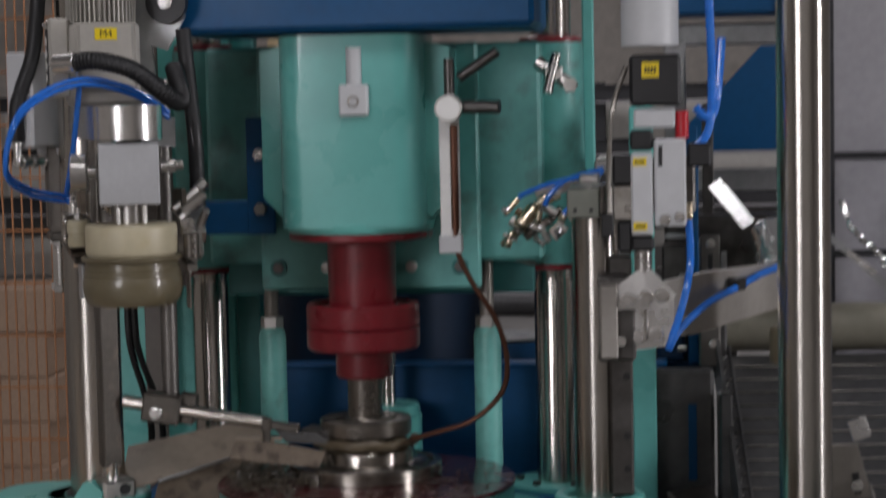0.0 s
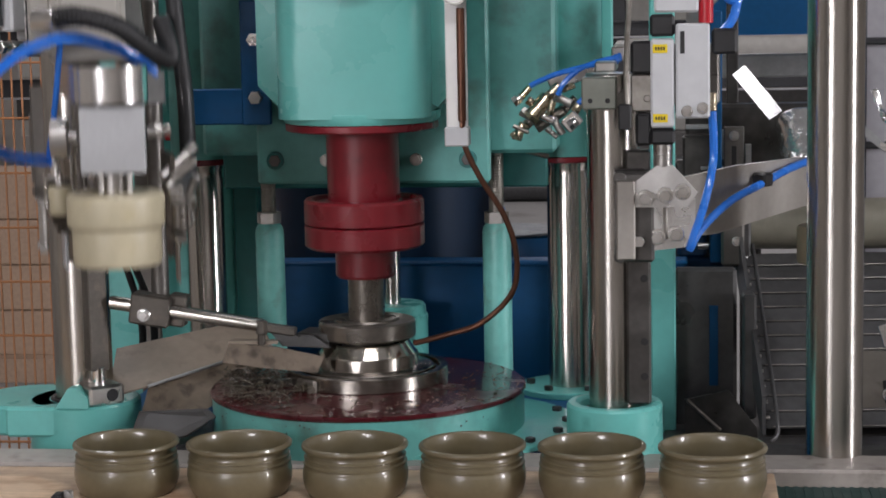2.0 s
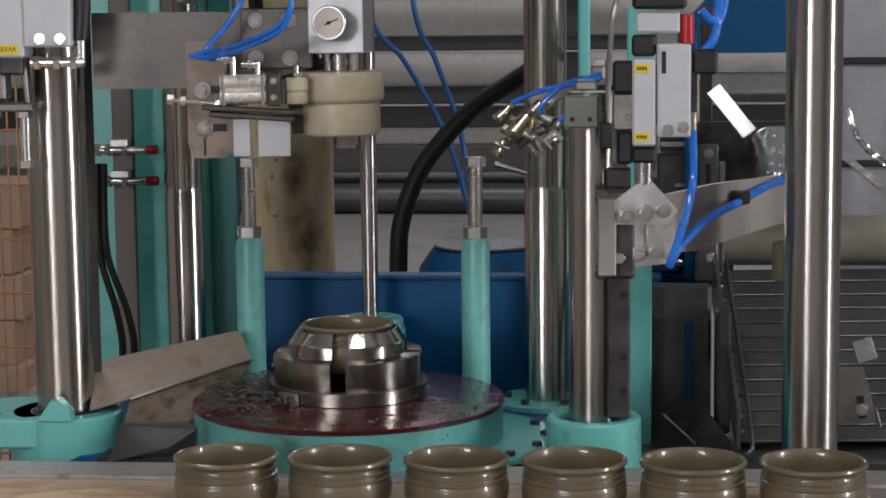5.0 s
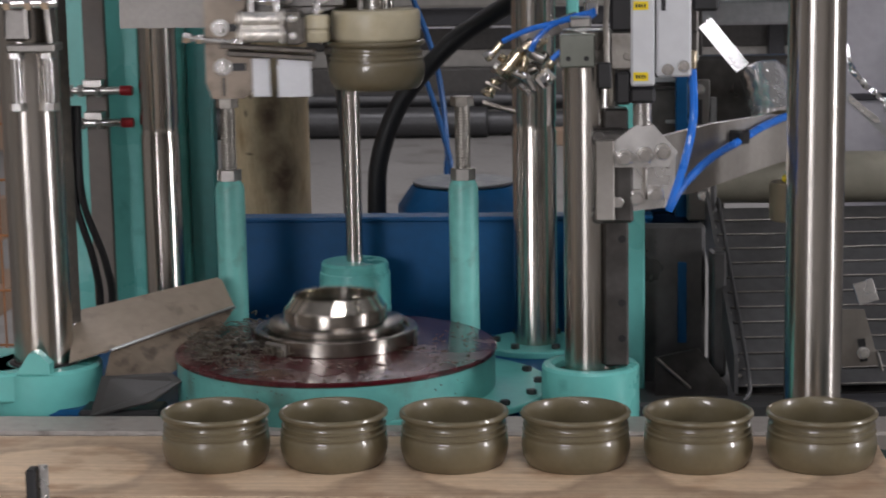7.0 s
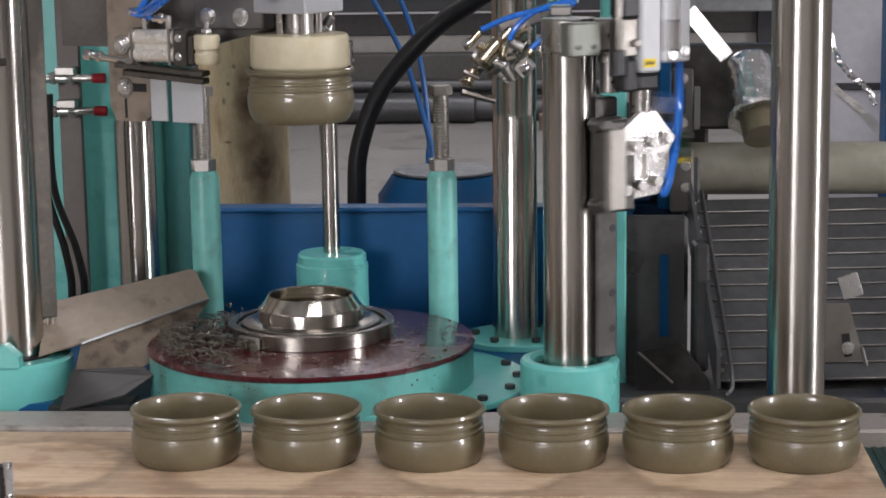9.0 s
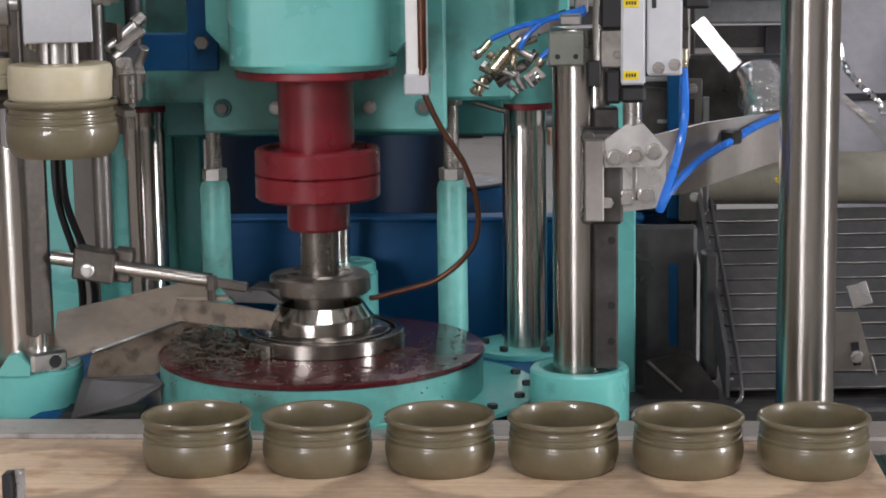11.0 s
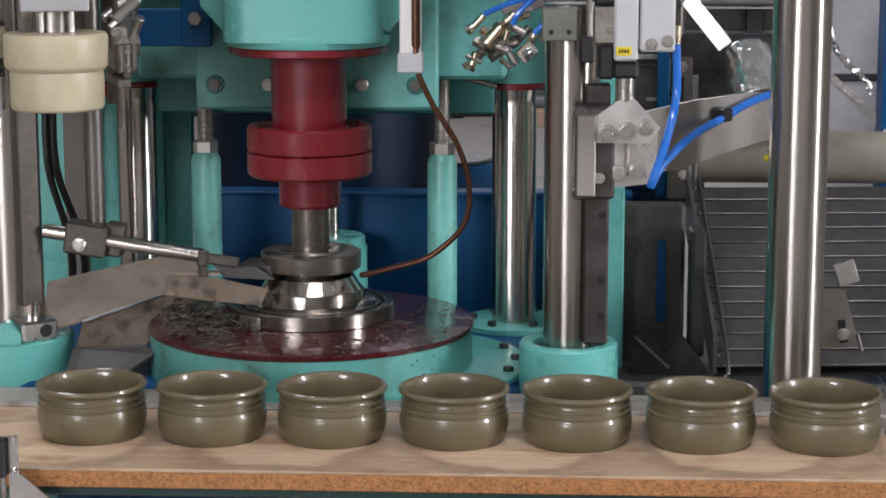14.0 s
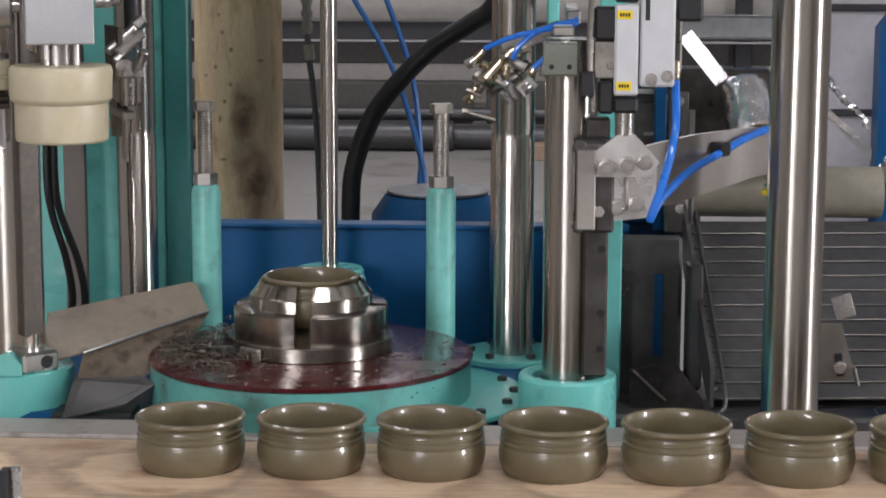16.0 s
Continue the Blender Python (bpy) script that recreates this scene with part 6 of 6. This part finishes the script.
def feeding_arm():
    """Post that turns, with the clamp, plate, valves and suction cup; origin on its axis."""
    t = thing("feeding_arm", "polished swivel post with steel feeding arm and valves", "feeding arm")
    bm = NB()
    rod(bm, (0, 0, 0.985), (0, 0, 1.445), 0.0365, 40)
    part("post", bm, CHROME, t, "polished round post")
    bm = NB()
    disc(bm, 0.038, 1.44, 1.486, seg=36)
    part("post_cap", bm, STEEL, t, "grey steel post cap")
    bm = NB()
    box(bm, (0.036, -0.024, 1.20), (0.034, 0.032, 0.36), 0, 0.003)
    r = part("linear_rail", bm, STEEL_DARK, t, "dark linear rail")
    for z in (1.06, 1.11, 1.20):
        bm = NB()
        rod(bm, (0.044, -0.039, z), (0.044, -0.0405, z), 0.006, 14)
        part("rail_hole", bm, BLACK, r)
    bm = NB()
    box(bm, (0.034, -0.058, 1.29), (0.05, 0.034, 0.125), bev=0.004)
    for z in (1.345, 1.236):
        rod(bm, (0.004, -0.055, z), (0.045, -0.055, z), 0.011, 16)
        rod(bm, (0.012, -0.078, z), (0.012, -0.04, z), 0.009, 14)
    part("carriage", bm, STEEL_DARK, t)
    bm = NB()
    box(bm, (0.020, -0.084, 1.288), (0.026, 0.014, 0.11), bev=0.002)
    part("front_pad", bm, BLADE, t)
    bm = NB()
    prism(bm, [(0.02, 1.305), (0.105, 1.305), (0.118, 1.325), (0.085, 1.362), (0.062, 1.362), (0.02, 1.33)], 0.072, 0.082, m=UPRIGHT)
    w = part("wedge_plate", bm, SATIN, t, "bright wedge-shaped clamp plate")
    for x, z in ((0.047, 1.318), (0.074, 1.322), (0.098, 1.326)):
        bolt(w, (x, -0.082, z), (0, -1, 0), 0.0085, 0.016)
    # arm plate: frontal lug, then the tapered blade out to the cup
    bm = NB()
    prism(bm, [(0.01, 1.238), (0.115, 1.25), (0.115, 1.315), (0.02, 1.30)], 0.064, 0.0715, m=UPRIGHT)
    lug = part("arm_lug", bm, SATIN, t, "bright steel arm lug")
    for x, z in ((0.038, 1.258), (0.063, 1.263), (0.088, 1.267)):
        bolt(lug, (x, -0.0715, z), (0, -1, 0), 0.0085, 0.016)
    a = math.degrees(math.atan2(0.298, 0.242))
    bm = NB()
    prism(bm, [(-0.01, 1.26), (0.10, 1.256), (0.3, 1.275), (0.43, 1.281), (0.43, 1.332), (0.3, 1.349), (0.15, 1.349), (-0.01, 1.34)], 0, 0.008, m=pose(0.075, -0.062, 0, 0, 0, a) @ UPRIGHT)
    part("arm_blade", bm, BLADE, t, "long tapered grey steel blade")
    bm = NB()
    for k in range(4):
        lathe(bm, [(0, 0.0), (0.012, 0.0), (0.025 - 0.001 * k, 0.006), (0.012, 0.011), (0, 0.011)], 24, (0.317, 0.236, 1.248 + 0.0105 * k))
    cup = part("suction_cup", bm, GREENCUP, t, "green bellows suction cup with yellow lip")
    bm = NB()
    rod(bm, (0.317, 0.236, 1.285), (0.317, 0.236, 1.325), 0.007)
    disc(bm, 0.017, 1.282, 1.292, (0.317, 0.236), 20)
    part("cup_stem", bm, STEEL, cup, "short steel stem")
    bm = NB()
    ring(bm, 0.012, 0.028, 1.24, 1.248, (0.317, 0.236))
    part("cup_lip", bm, YELLOW, cup, "yellow lip")
    bm = NB()
    box(bm, (-0.016, -0.053, 1.461), (0.048, 0.03, 0.044), bev=0.002)
    cb = part("clamp_block", bm, CAPGREY, t, "green-grey clamp block")
    for dx in (-0.012, 0.012):
        bm = NB()
        rod(bm, (-0.016 + dx, -0.0675, 1.451), (-0.016 + dx, -0.069, 1.451), 0.0035, 10)
        part("screw", bm, BLACK, cb)
    # valves with their coils
    for x, w, z0, z1, mat, n in ((0.071, 0.032, 1.415, 1.535, PALE, "valve"), (0.112, 0.046, 1.427, 1.555, PALE, "valve_block")):
        bm = NB()
        box(bm, (x, -0.075, (z0 + z1) / 2), (w, 0.035, z1 - z0), bev=0.003)
        v = part(n, bm, mat, t, "pale grey solenoid valve")
        if n == "valve":
            for z in (1.522, 1.428):
                sticker("", (0, 0, 0), (0.02, 0.0115), pose(x - 0.003, -0.0932, z), v)
        else:
            for x2, z2 in ((0.104, 1.437), (0.125, 1.441)):
                bolt(v, (x2, -0.0925, z2), (0, -1, 0), 0.006, 0.005, "screw")
            bm = NB()
            box(bm, (0.098, -0.093, 1.53), (0.006, 0.002, 0.03), bev=0.0)
            part("slot", bm, BLACK, v)
    for c, s in (((0.043, -0.072, 1.51), (0.03, 0.035, 0.045)), ((0.071, -0.072, 1.553), (0.034, 0.03, 0.03)), ((0.071, -0.072, 1.402), (0.034, 0.03, 0.022)), ((0.045, -0.07, 1.412), (0.022, 0.03, 0.045)), ((0.155, -0.06, 1.53), (0.035, 0.03, 0.035))):
        bm = NB()
        box(bm, c, s, bev=0.004)
        part("valve_coil", bm, BLACK, t, "black valve coil")
    bm = NB()
    box(bm, (0.043, -0.07, 1.462), (0.03, 0.03, 0.05), bev=0.002)
    rod(bm, (0.05, -0.086, 1.455), (0.05, -0.092, 1.455), 0.005)
    part("manifold", bm, STEEL_DULL, t)
    bm = NB()
    rod(bm, (0.071, -0.07, 1.36), (0.071, -0.07, 1.395), 0.013, 16)
    part("silencer", bm, STEEL, t)
    bm = NB()
    tube(bm, [(0.024, -0.085, 1.43), (0.022, -0.088, 1.50), (0.03, -0.085, 1.60), (0.05, -0.08, 1.66)], 0.004, 8)
    part("steel_lead", bm, STEEL_DULL, t)
    bm = NB()
    box(bm, (0.02, -0.088, 1.43), (0.018, 0.016, 0.035), bev=0.002)
    part("clip", bm, BLACK, t)
    bm = NB()
    rod(bm, (0.13, -0.07, 1.555), (0.13, -0.07, 1.595), 0.010, 16)
    part("red_fitting", bm, REDCAP, t, "red plastic fitting")
    bm = NB()
    box(bm, (0.09, -0.07, 1.585), (0.06, 0.03, 0.03), bev=0.003)
    rod(bm, (0.085, -0.06, 1.69), (0.085, -0.06, 1.95), 0.042, 30)
    box(bm, (0.095, -0.06, 1.80), (0.15, 0.08, 0.03), bev=0.004)
    part("cylinder_tube", bm, PALE, t, "pale grey pneumatic cylinder")
    bm = NB()
    box(bm, (0.092, -0.07, 1.64), (0.075, 0.05, 0.075), bev=0.005)
    k = part("coil_box", bm, BLACK, t, "black coil box")
    sticker("", (0, 0, 0), (0.025, 0.022), pose(0.085, -0.0957, 1.655), k)
    bm = NB()
    rod(bm, (0.138, -0.06, 1.435), (0.138, -0.06, 1.46), 0.007, 12)
    part("brass_fitting", bm, BRASS, t)
    bm = NB()
    tube(bm, [(0.138, -0.06, 1.44), (0.14, -0.06, 1.37), (0.128, -0.068, 1.31), (0.112, -0.075, 1.262), (0.107, -0.07, 1.245)], 0.0058, 10)
    part("air_tube", bm, TUBE_BLUE, t, "blue air tube")
    bm = NB()
    tube(bm, [(0.107, -0.07, 1.245), (0.125, -0.045, 1.272), (0.165, 0.005, 1.303), (0.215, 0.075, 1.322), (0.26, 0.14, 1.338), (0.31, 0.21, 1.345), (0.317, 0.236, 1.325)], 0.0058, 10)
    part("air_tube", bm, TUBE_BLUE, t)
    bm = NB()
    box(bm, (0.212, 0.08, 1.326), (0.022, 0.026, 0.02), 50, 0.003)
    part("tube_clip", bm, BLACK, t)
    for pts in ([(0.15, -0.06, 1.54), (0.17, -0.05, 1.57), (0.175, -0.04, 1.65), (0.17, -0.04, 1.8)], [(0.15, -0.055, 1.6), (0.165, -0.05, 1.585), (0.18, -0.04, 1.60), (0.19, -0.03, 1.7)]):
        bm = NB()
        tube(bm, pts, 0.0065, 10)
        part("air_tube", bm, TUBE_BLUE, t)
    return t


def cap_bracket():
    """Fixed bracket over the post, with a small cylinder hanging from it."""
    t = thing("cap_bracket", "grey steel bracket bar over the feeding arm post", "bracket", at=(*PIV, 0))
    bm = NB()
    box(bm, (0.075, 0.0, 1.463), (0.15, 0.05, 0.043), -3, 0.003)
    box(bm, (0.105, 0.004, 1.495), (0.09, 0.05, 0.06), -3, 0.003)
    b = part("bar", bm, BEAMSTEEL, t)
    for x in (0.055, 0.08):
        bm = NB()
        rod(bm, (x, -0.022, 1.464), (x, -0.0305, 1.464), 0.004, 12)
        part("bar_hole", bm, BLACK, b)
    bm = NB()
    rod(bm, (0.055, 0.0, 1.385), (0.055, 0.0, 1.443), 0.014, 18)
    rod(bm, (0.055, 0.0, 1.425), (0.055, 0.0, 1.436), 0.0165, 18)
    part("small_cylinder", bm, STEEL, t)
    return t


def clay_flash():
    """Strip of clay squeezed out round the tool, origin on the spindle axis."""
    bm = NB()
    tube(bm, [((0.078 + 0.002 * math.sin(k * 1.7)) * math.cos(radians(8 - 13.5 * k)), (0.078 + 0.002 * math.sin(k * 1.7)) * math.sin(radians(8 - 13.5 * k)), 0.0015 * math.sin(k * 2.3)) for k in range(16)], 0.0085, 10, 4)
    return one("clay_flash", bm, FLASH, "wet strip of squeezed-out clay round the tool", "clay strip", "squeezed-out clay strips")


def clay_puck():
    bm = NB()
    lathe(bm, [(0, 0), (0.044, 0.0), (0.0465, 0.003), (0.0468, 0.052), (0.0445, 0.057), (0, 0.0585)], 36)
    return one("clay_puck", bm, CLAY_RAW, "raw brown round clay slug for pressing", "clay")


# ---- build ----

hall()
pallet_rack()
wooden_pole()
mesh_fence()
front_conveyor()
board = ware_board()
photo_sensor()
press_base()
turntable()
jaws = mould()
stop_rods()
rear_piston()
chute()
left_column()
swivel = swivel_column()
right_column()
right_foot()
motor_housing()
infeed()
spray_nozzles()
head = press_head()
arm, motor, gripper = transfer_arm()
feeder = feeding_arm()
cap_bracket()
puck = clay_puck()
flash = [clay_flash()]
flash.append(copy_thing(flash[0], Matrix()))
STEP = 0.1553
pots = [pot()]
pots += [copy_thing(pots[0], Matrix()) for _ in range(7)]


# ---- what moves ----


def motions():
    # the board is carried on by one pitch after each pot
    shift = [(0, -STEP), (2.05, -STEP), (2.25, -0.148), (2.5, -0.127), (3.0, -0.087), (3.2, -0.068), (3.7, -0.022), (4.0, -0.004), (4.2, 0), (13.6, 0), (13.75, 0.006), (14.0, 0.03), (14.5, 0.089), (15.0, 0.131), (15.5, 0.150), (15.8, STEP), (16, STEP)]
    walk(board, [(s, pose(d, 0, 0)) for s, d in shift])
    for k in range(5):
        walk(pots[k], [(s, pose((k - 1) * STEP + d, 0, 0.952, 0, 0, 40 * k)) for s, d in shift])
    # transfer arm: (seconds, x, y, height of the bell's lip, turn)
    A, B, C = (-0.464, 0.0), (-0.203, 0.404), (-0.172, 0.15)
    ta, tb, tc = -68, 6, -22
    reach = [(0, *A, 1.41, ta), (0.2, *A, 1.28, ta), (0.4, *A, 1.13, ta), (0.5, *A, 1.07, ta), (0.62, *A, 1.022, ta), (1.35, *A, 1.022, ta), (1.5, *A, 1.06, ta), (1.6, *A, 1.09, ta), (1.8, *A, 1.192, ta), (2.0, *A, 1.308, ta), (2.2, *A, 1.398, ta), (2.35, *A, 1.42, ta), (3.4, *A, 1.42, ta), (4.2, -0.29, 0.10, 1.44, -40), (4.9, *B, 1.468, tb), (5.3, *B, 1.466, tb), (5.4, *B, 1.44, tb), (5.5, *B, 1.385, tb), (5.6, *B, 1.315, tb), (5.7, *B, 1.235, tb), (5.8, *B, 1.16, tb), (5.9, *B, 1.124, tb), (6.0, *B, 1.124, tb), (6.1, *B, 1.15, tb), (6.2, *B, 1.20, tb), (6.3, *B, 1.255, tb), (6.4, *B, 1.30, tb), (6.5, *B, 1.345, tb), (6.6, *B, 1.385, tb), (6.7, *B, 1.41, tb), (6.8, *B, 1.433, tb), (6.9, -0.186, 0.404, 1.47, 5), (7.0, -0.128, 0.385, 1.468, 0), (7.1, -0.134, 0.25, 1.433, -11), (7.2, -0.176, 0.17, 1.429, -20), (7.3, *C, 1.433, tc), (9.4, *C, 1.433, tc), (10.2, -0.30, 0.04, 1.425, -48), (10.9, *A, 1.42, ta), (11.5, *A, 1.42, ta), (11.6, *A, 1.385, ta), (11.7, *A, 1.32, ta), (11.8, *A, 1.22, ta), (11.9, *A, 1.13, ta), (12.0, *A, 1.06, ta), (12.12, *A, 1.022, ta), (12.4, *A, 1.024, ta), (12.5, *A, 1.034, ta), (12.9, *A, 1.040, ta), (13.0, *A, 1.049, ta), (13.2, *A, 1.14, ta), (13.5, *A, 1.33, ta), (13.7, *A, 1.405, ta), (13.85, *A, 1.42, ta), (16, *A, 1.42, ta)]
    walk(arm, [(s, pose(x, y, z, 0, 0, a)) for s, x, y, z, a in reach])
    walk(motor, [(s, pose(-0.315 + 0.147 * u, -0.014 * u, 0.045 * u)) for s, u in ((0, 1), (3.4, 1), (4.9, 0), (9.4, 0), (10.9, 1), (16, 1))])
    walk(gripper, [(s, pose(u, 0, -0.2 * u)) for s, u in ((0, 0), (3.4, 0), (4.9, 0.038), (6.8, 0.038), (7.3, 0), (16, 0))])
    walk(swivel, [(s, pose(-0.632, 0.37, 0, 0, 0, a)) for s, a in ((0, -50), (3.4, -50), (4.2, 10), (4.9, 60), (6.95, 60), (7.3, 40), (9.4, 40), (10.2, -10), (10.9, -50), (16, -50))])

    def held(s0, s1):
        return [(s, pose(x, y, z - 0.068, 0, 0, a)) for s, x, y, z, a in reach if s0 <= s <= s1]

    placed = [(s, pose(A[0] + d + STEP, A[1], 0.952, 0, 0, -68)) for s, d in shift if s > 1]
    walk(pots[5], held(0, 0.5) + [(0.62, pose(*A, 0.952, 0, 0, -68)), (1.5, pose(*A, 0.952, 0, 0, -68))] + placed)
    low, high = 0.925, 1.062
    placed = [(s, pose(A[0] + d, A[1], 0.952, 0, 0, -68)) for s, d in shift if s > 13]
    walk(pots[6], [(0, pose(AX, AY, low)), (2.5, pose(AX, AY, low)), (2.65, pose(AX, AY, 1.0)), (3.0, pose(AX, AY, 1.045)), (3.15, pose(AX, AY, high)), (5.98, pose(AX, AY, high))] + held(6.05, 12.05) + [(12.12, pose(*A, 0.952, 0, 0, -68))] + placed)
    walk(pots[7], [(0, pose(AX, AY, low - 0.08)), (11.0, pose(AX, AY, low - 0.08)), (12.0, pose(AX, AY, low)), (14.05, pose(AX, AY, low)), (14.25, pose(AX, AY, 1.005)), (14.6, pose(AX, AY, 1.045)), (14.75, pose(AX, AY, high)), (16, pose(AX, AY, high))])
    # mould jaws rise, part and sink again
    lift = [(0, 0, 0), (2.6, 0, 0), (2.9, 0.027, 0.0), (3.0, 0.034, 0.009), (3.1, 0.042, 0.0155), (3.2, 0.042, 0.0165), (6.9, 0.042, 0.0165), (7.0, 0.01, 0.0), (7.05, 0, 0), (14.15, 0, 0), (14.4, 0.022, 0), (14.5, 0.032, 0.009), (14.62, 0.042, 0.0155), (14.75, 0.042, 0.0165), (16, 0.042, 0.0165)]
    for j, a in jaws:
        walk(j, [(s, pose(AX + d * math.cos(radians(a)), AY + d * math.sin(radians(a)), 0.994 + z)) for s, z, d in lift])
    # press head
    rise = [(0, 0), (2.42, 0), (2.6, 0.055), (2.7, 0.092), (2.9, 0.148), (3.0, 0.18), (3.2, 0.245), (3.7, 0.43), (4.2, 0.62), (4.5, 0.66), (9.4, 0.66), (9.7, 0.60), (10.5, 0.2), (10.9, 0.03), (11.1, 0.005), (14.0, 0.005), (14.1, 0.03), (14.2, 0.07), (14.3, 0.11), (14.4, 0.145), (14.5, 0.181), (15.0, 0.375), (15.5, 0.57), (15.75, 0.65), (16, 0.66)]
    walk(head, [(s, pose(0, 0, z)) for s, z in rise])
    # clay squeezed out round the tool, then scraped off towards the chute
    off = [(0.0, 0, 0, 1.079, 0), (0.1, -0.035, -0.03, 1.081, 10), (0.19, -0.13, -0.07, 1.083, 25), (0.28, -0.23, -0.09, 1.06, 40), (0.37, -0.27, -0.14, 0.98, 50), (0.5, -0.28, -0.16, 0.7, 60), (0.65, -0.28, -0.16, 0.3, 70), (0.75, -0.28, -0.16, 0.012, 70)]
    for f, start, s0 in ((flash[0], [(0, 1.079)], 1.24), (flash[1], [(0, 0.975), (11.55, 0.975), (11.72, 1.06), (11.85, 1.079)], 12.62)):
        rows = [(s, pose(AX, AY, z)) for s, z in start] + [(s0 + s, pose(AX + x, AY + y, z, 0, 0, a)) for s, x, y, z, a in off]
        walk(f, rows + [(16, rows[-1][1])])
    # feeding arm and the clay it carries
    turn = [(0, 0), (7.3, 0), (7.4, 5), (7.5, 30), (7.6, 70), (7.7, 102), (7.8, 120), (7.9, 125), (8.8, 125), (8.87, 108), (8.95, 62), (9.0, 32), (9.1, 4), (9.2, 0), (16, 0)]
    walk(feeder, [(s, pose(*PIV, 0, 0, 0, a)) for s, a in turn])
    carry = []
    for s, a in turn:
        if s <= 7.9:
            v = pose(*PIV, 0, 0, 0, a) @ Vector((0.317, 0.236, 1.182))
            carry.append((s, pose(*v, 0, 0, a)))
    cx, cy = carry[-1][1].translation[:2]
    walk(puck, carry + [(7.96, pose(cx, cy, 1.182, 0, 0, 125)), (8.0, pose(cx, cy, 1.176, 0, 0, 125)), (8.1, pose(AX, AY, 1.085, 0, 0, 125)), (8.15, pose(AX, AY, 1.03, 0, 0, 125)), (8.22, pose(AX, AY, 1.006, 0, 0, 125)), (16, pose(AX, AY, 1.006, 0, 0, 125))])


motions()
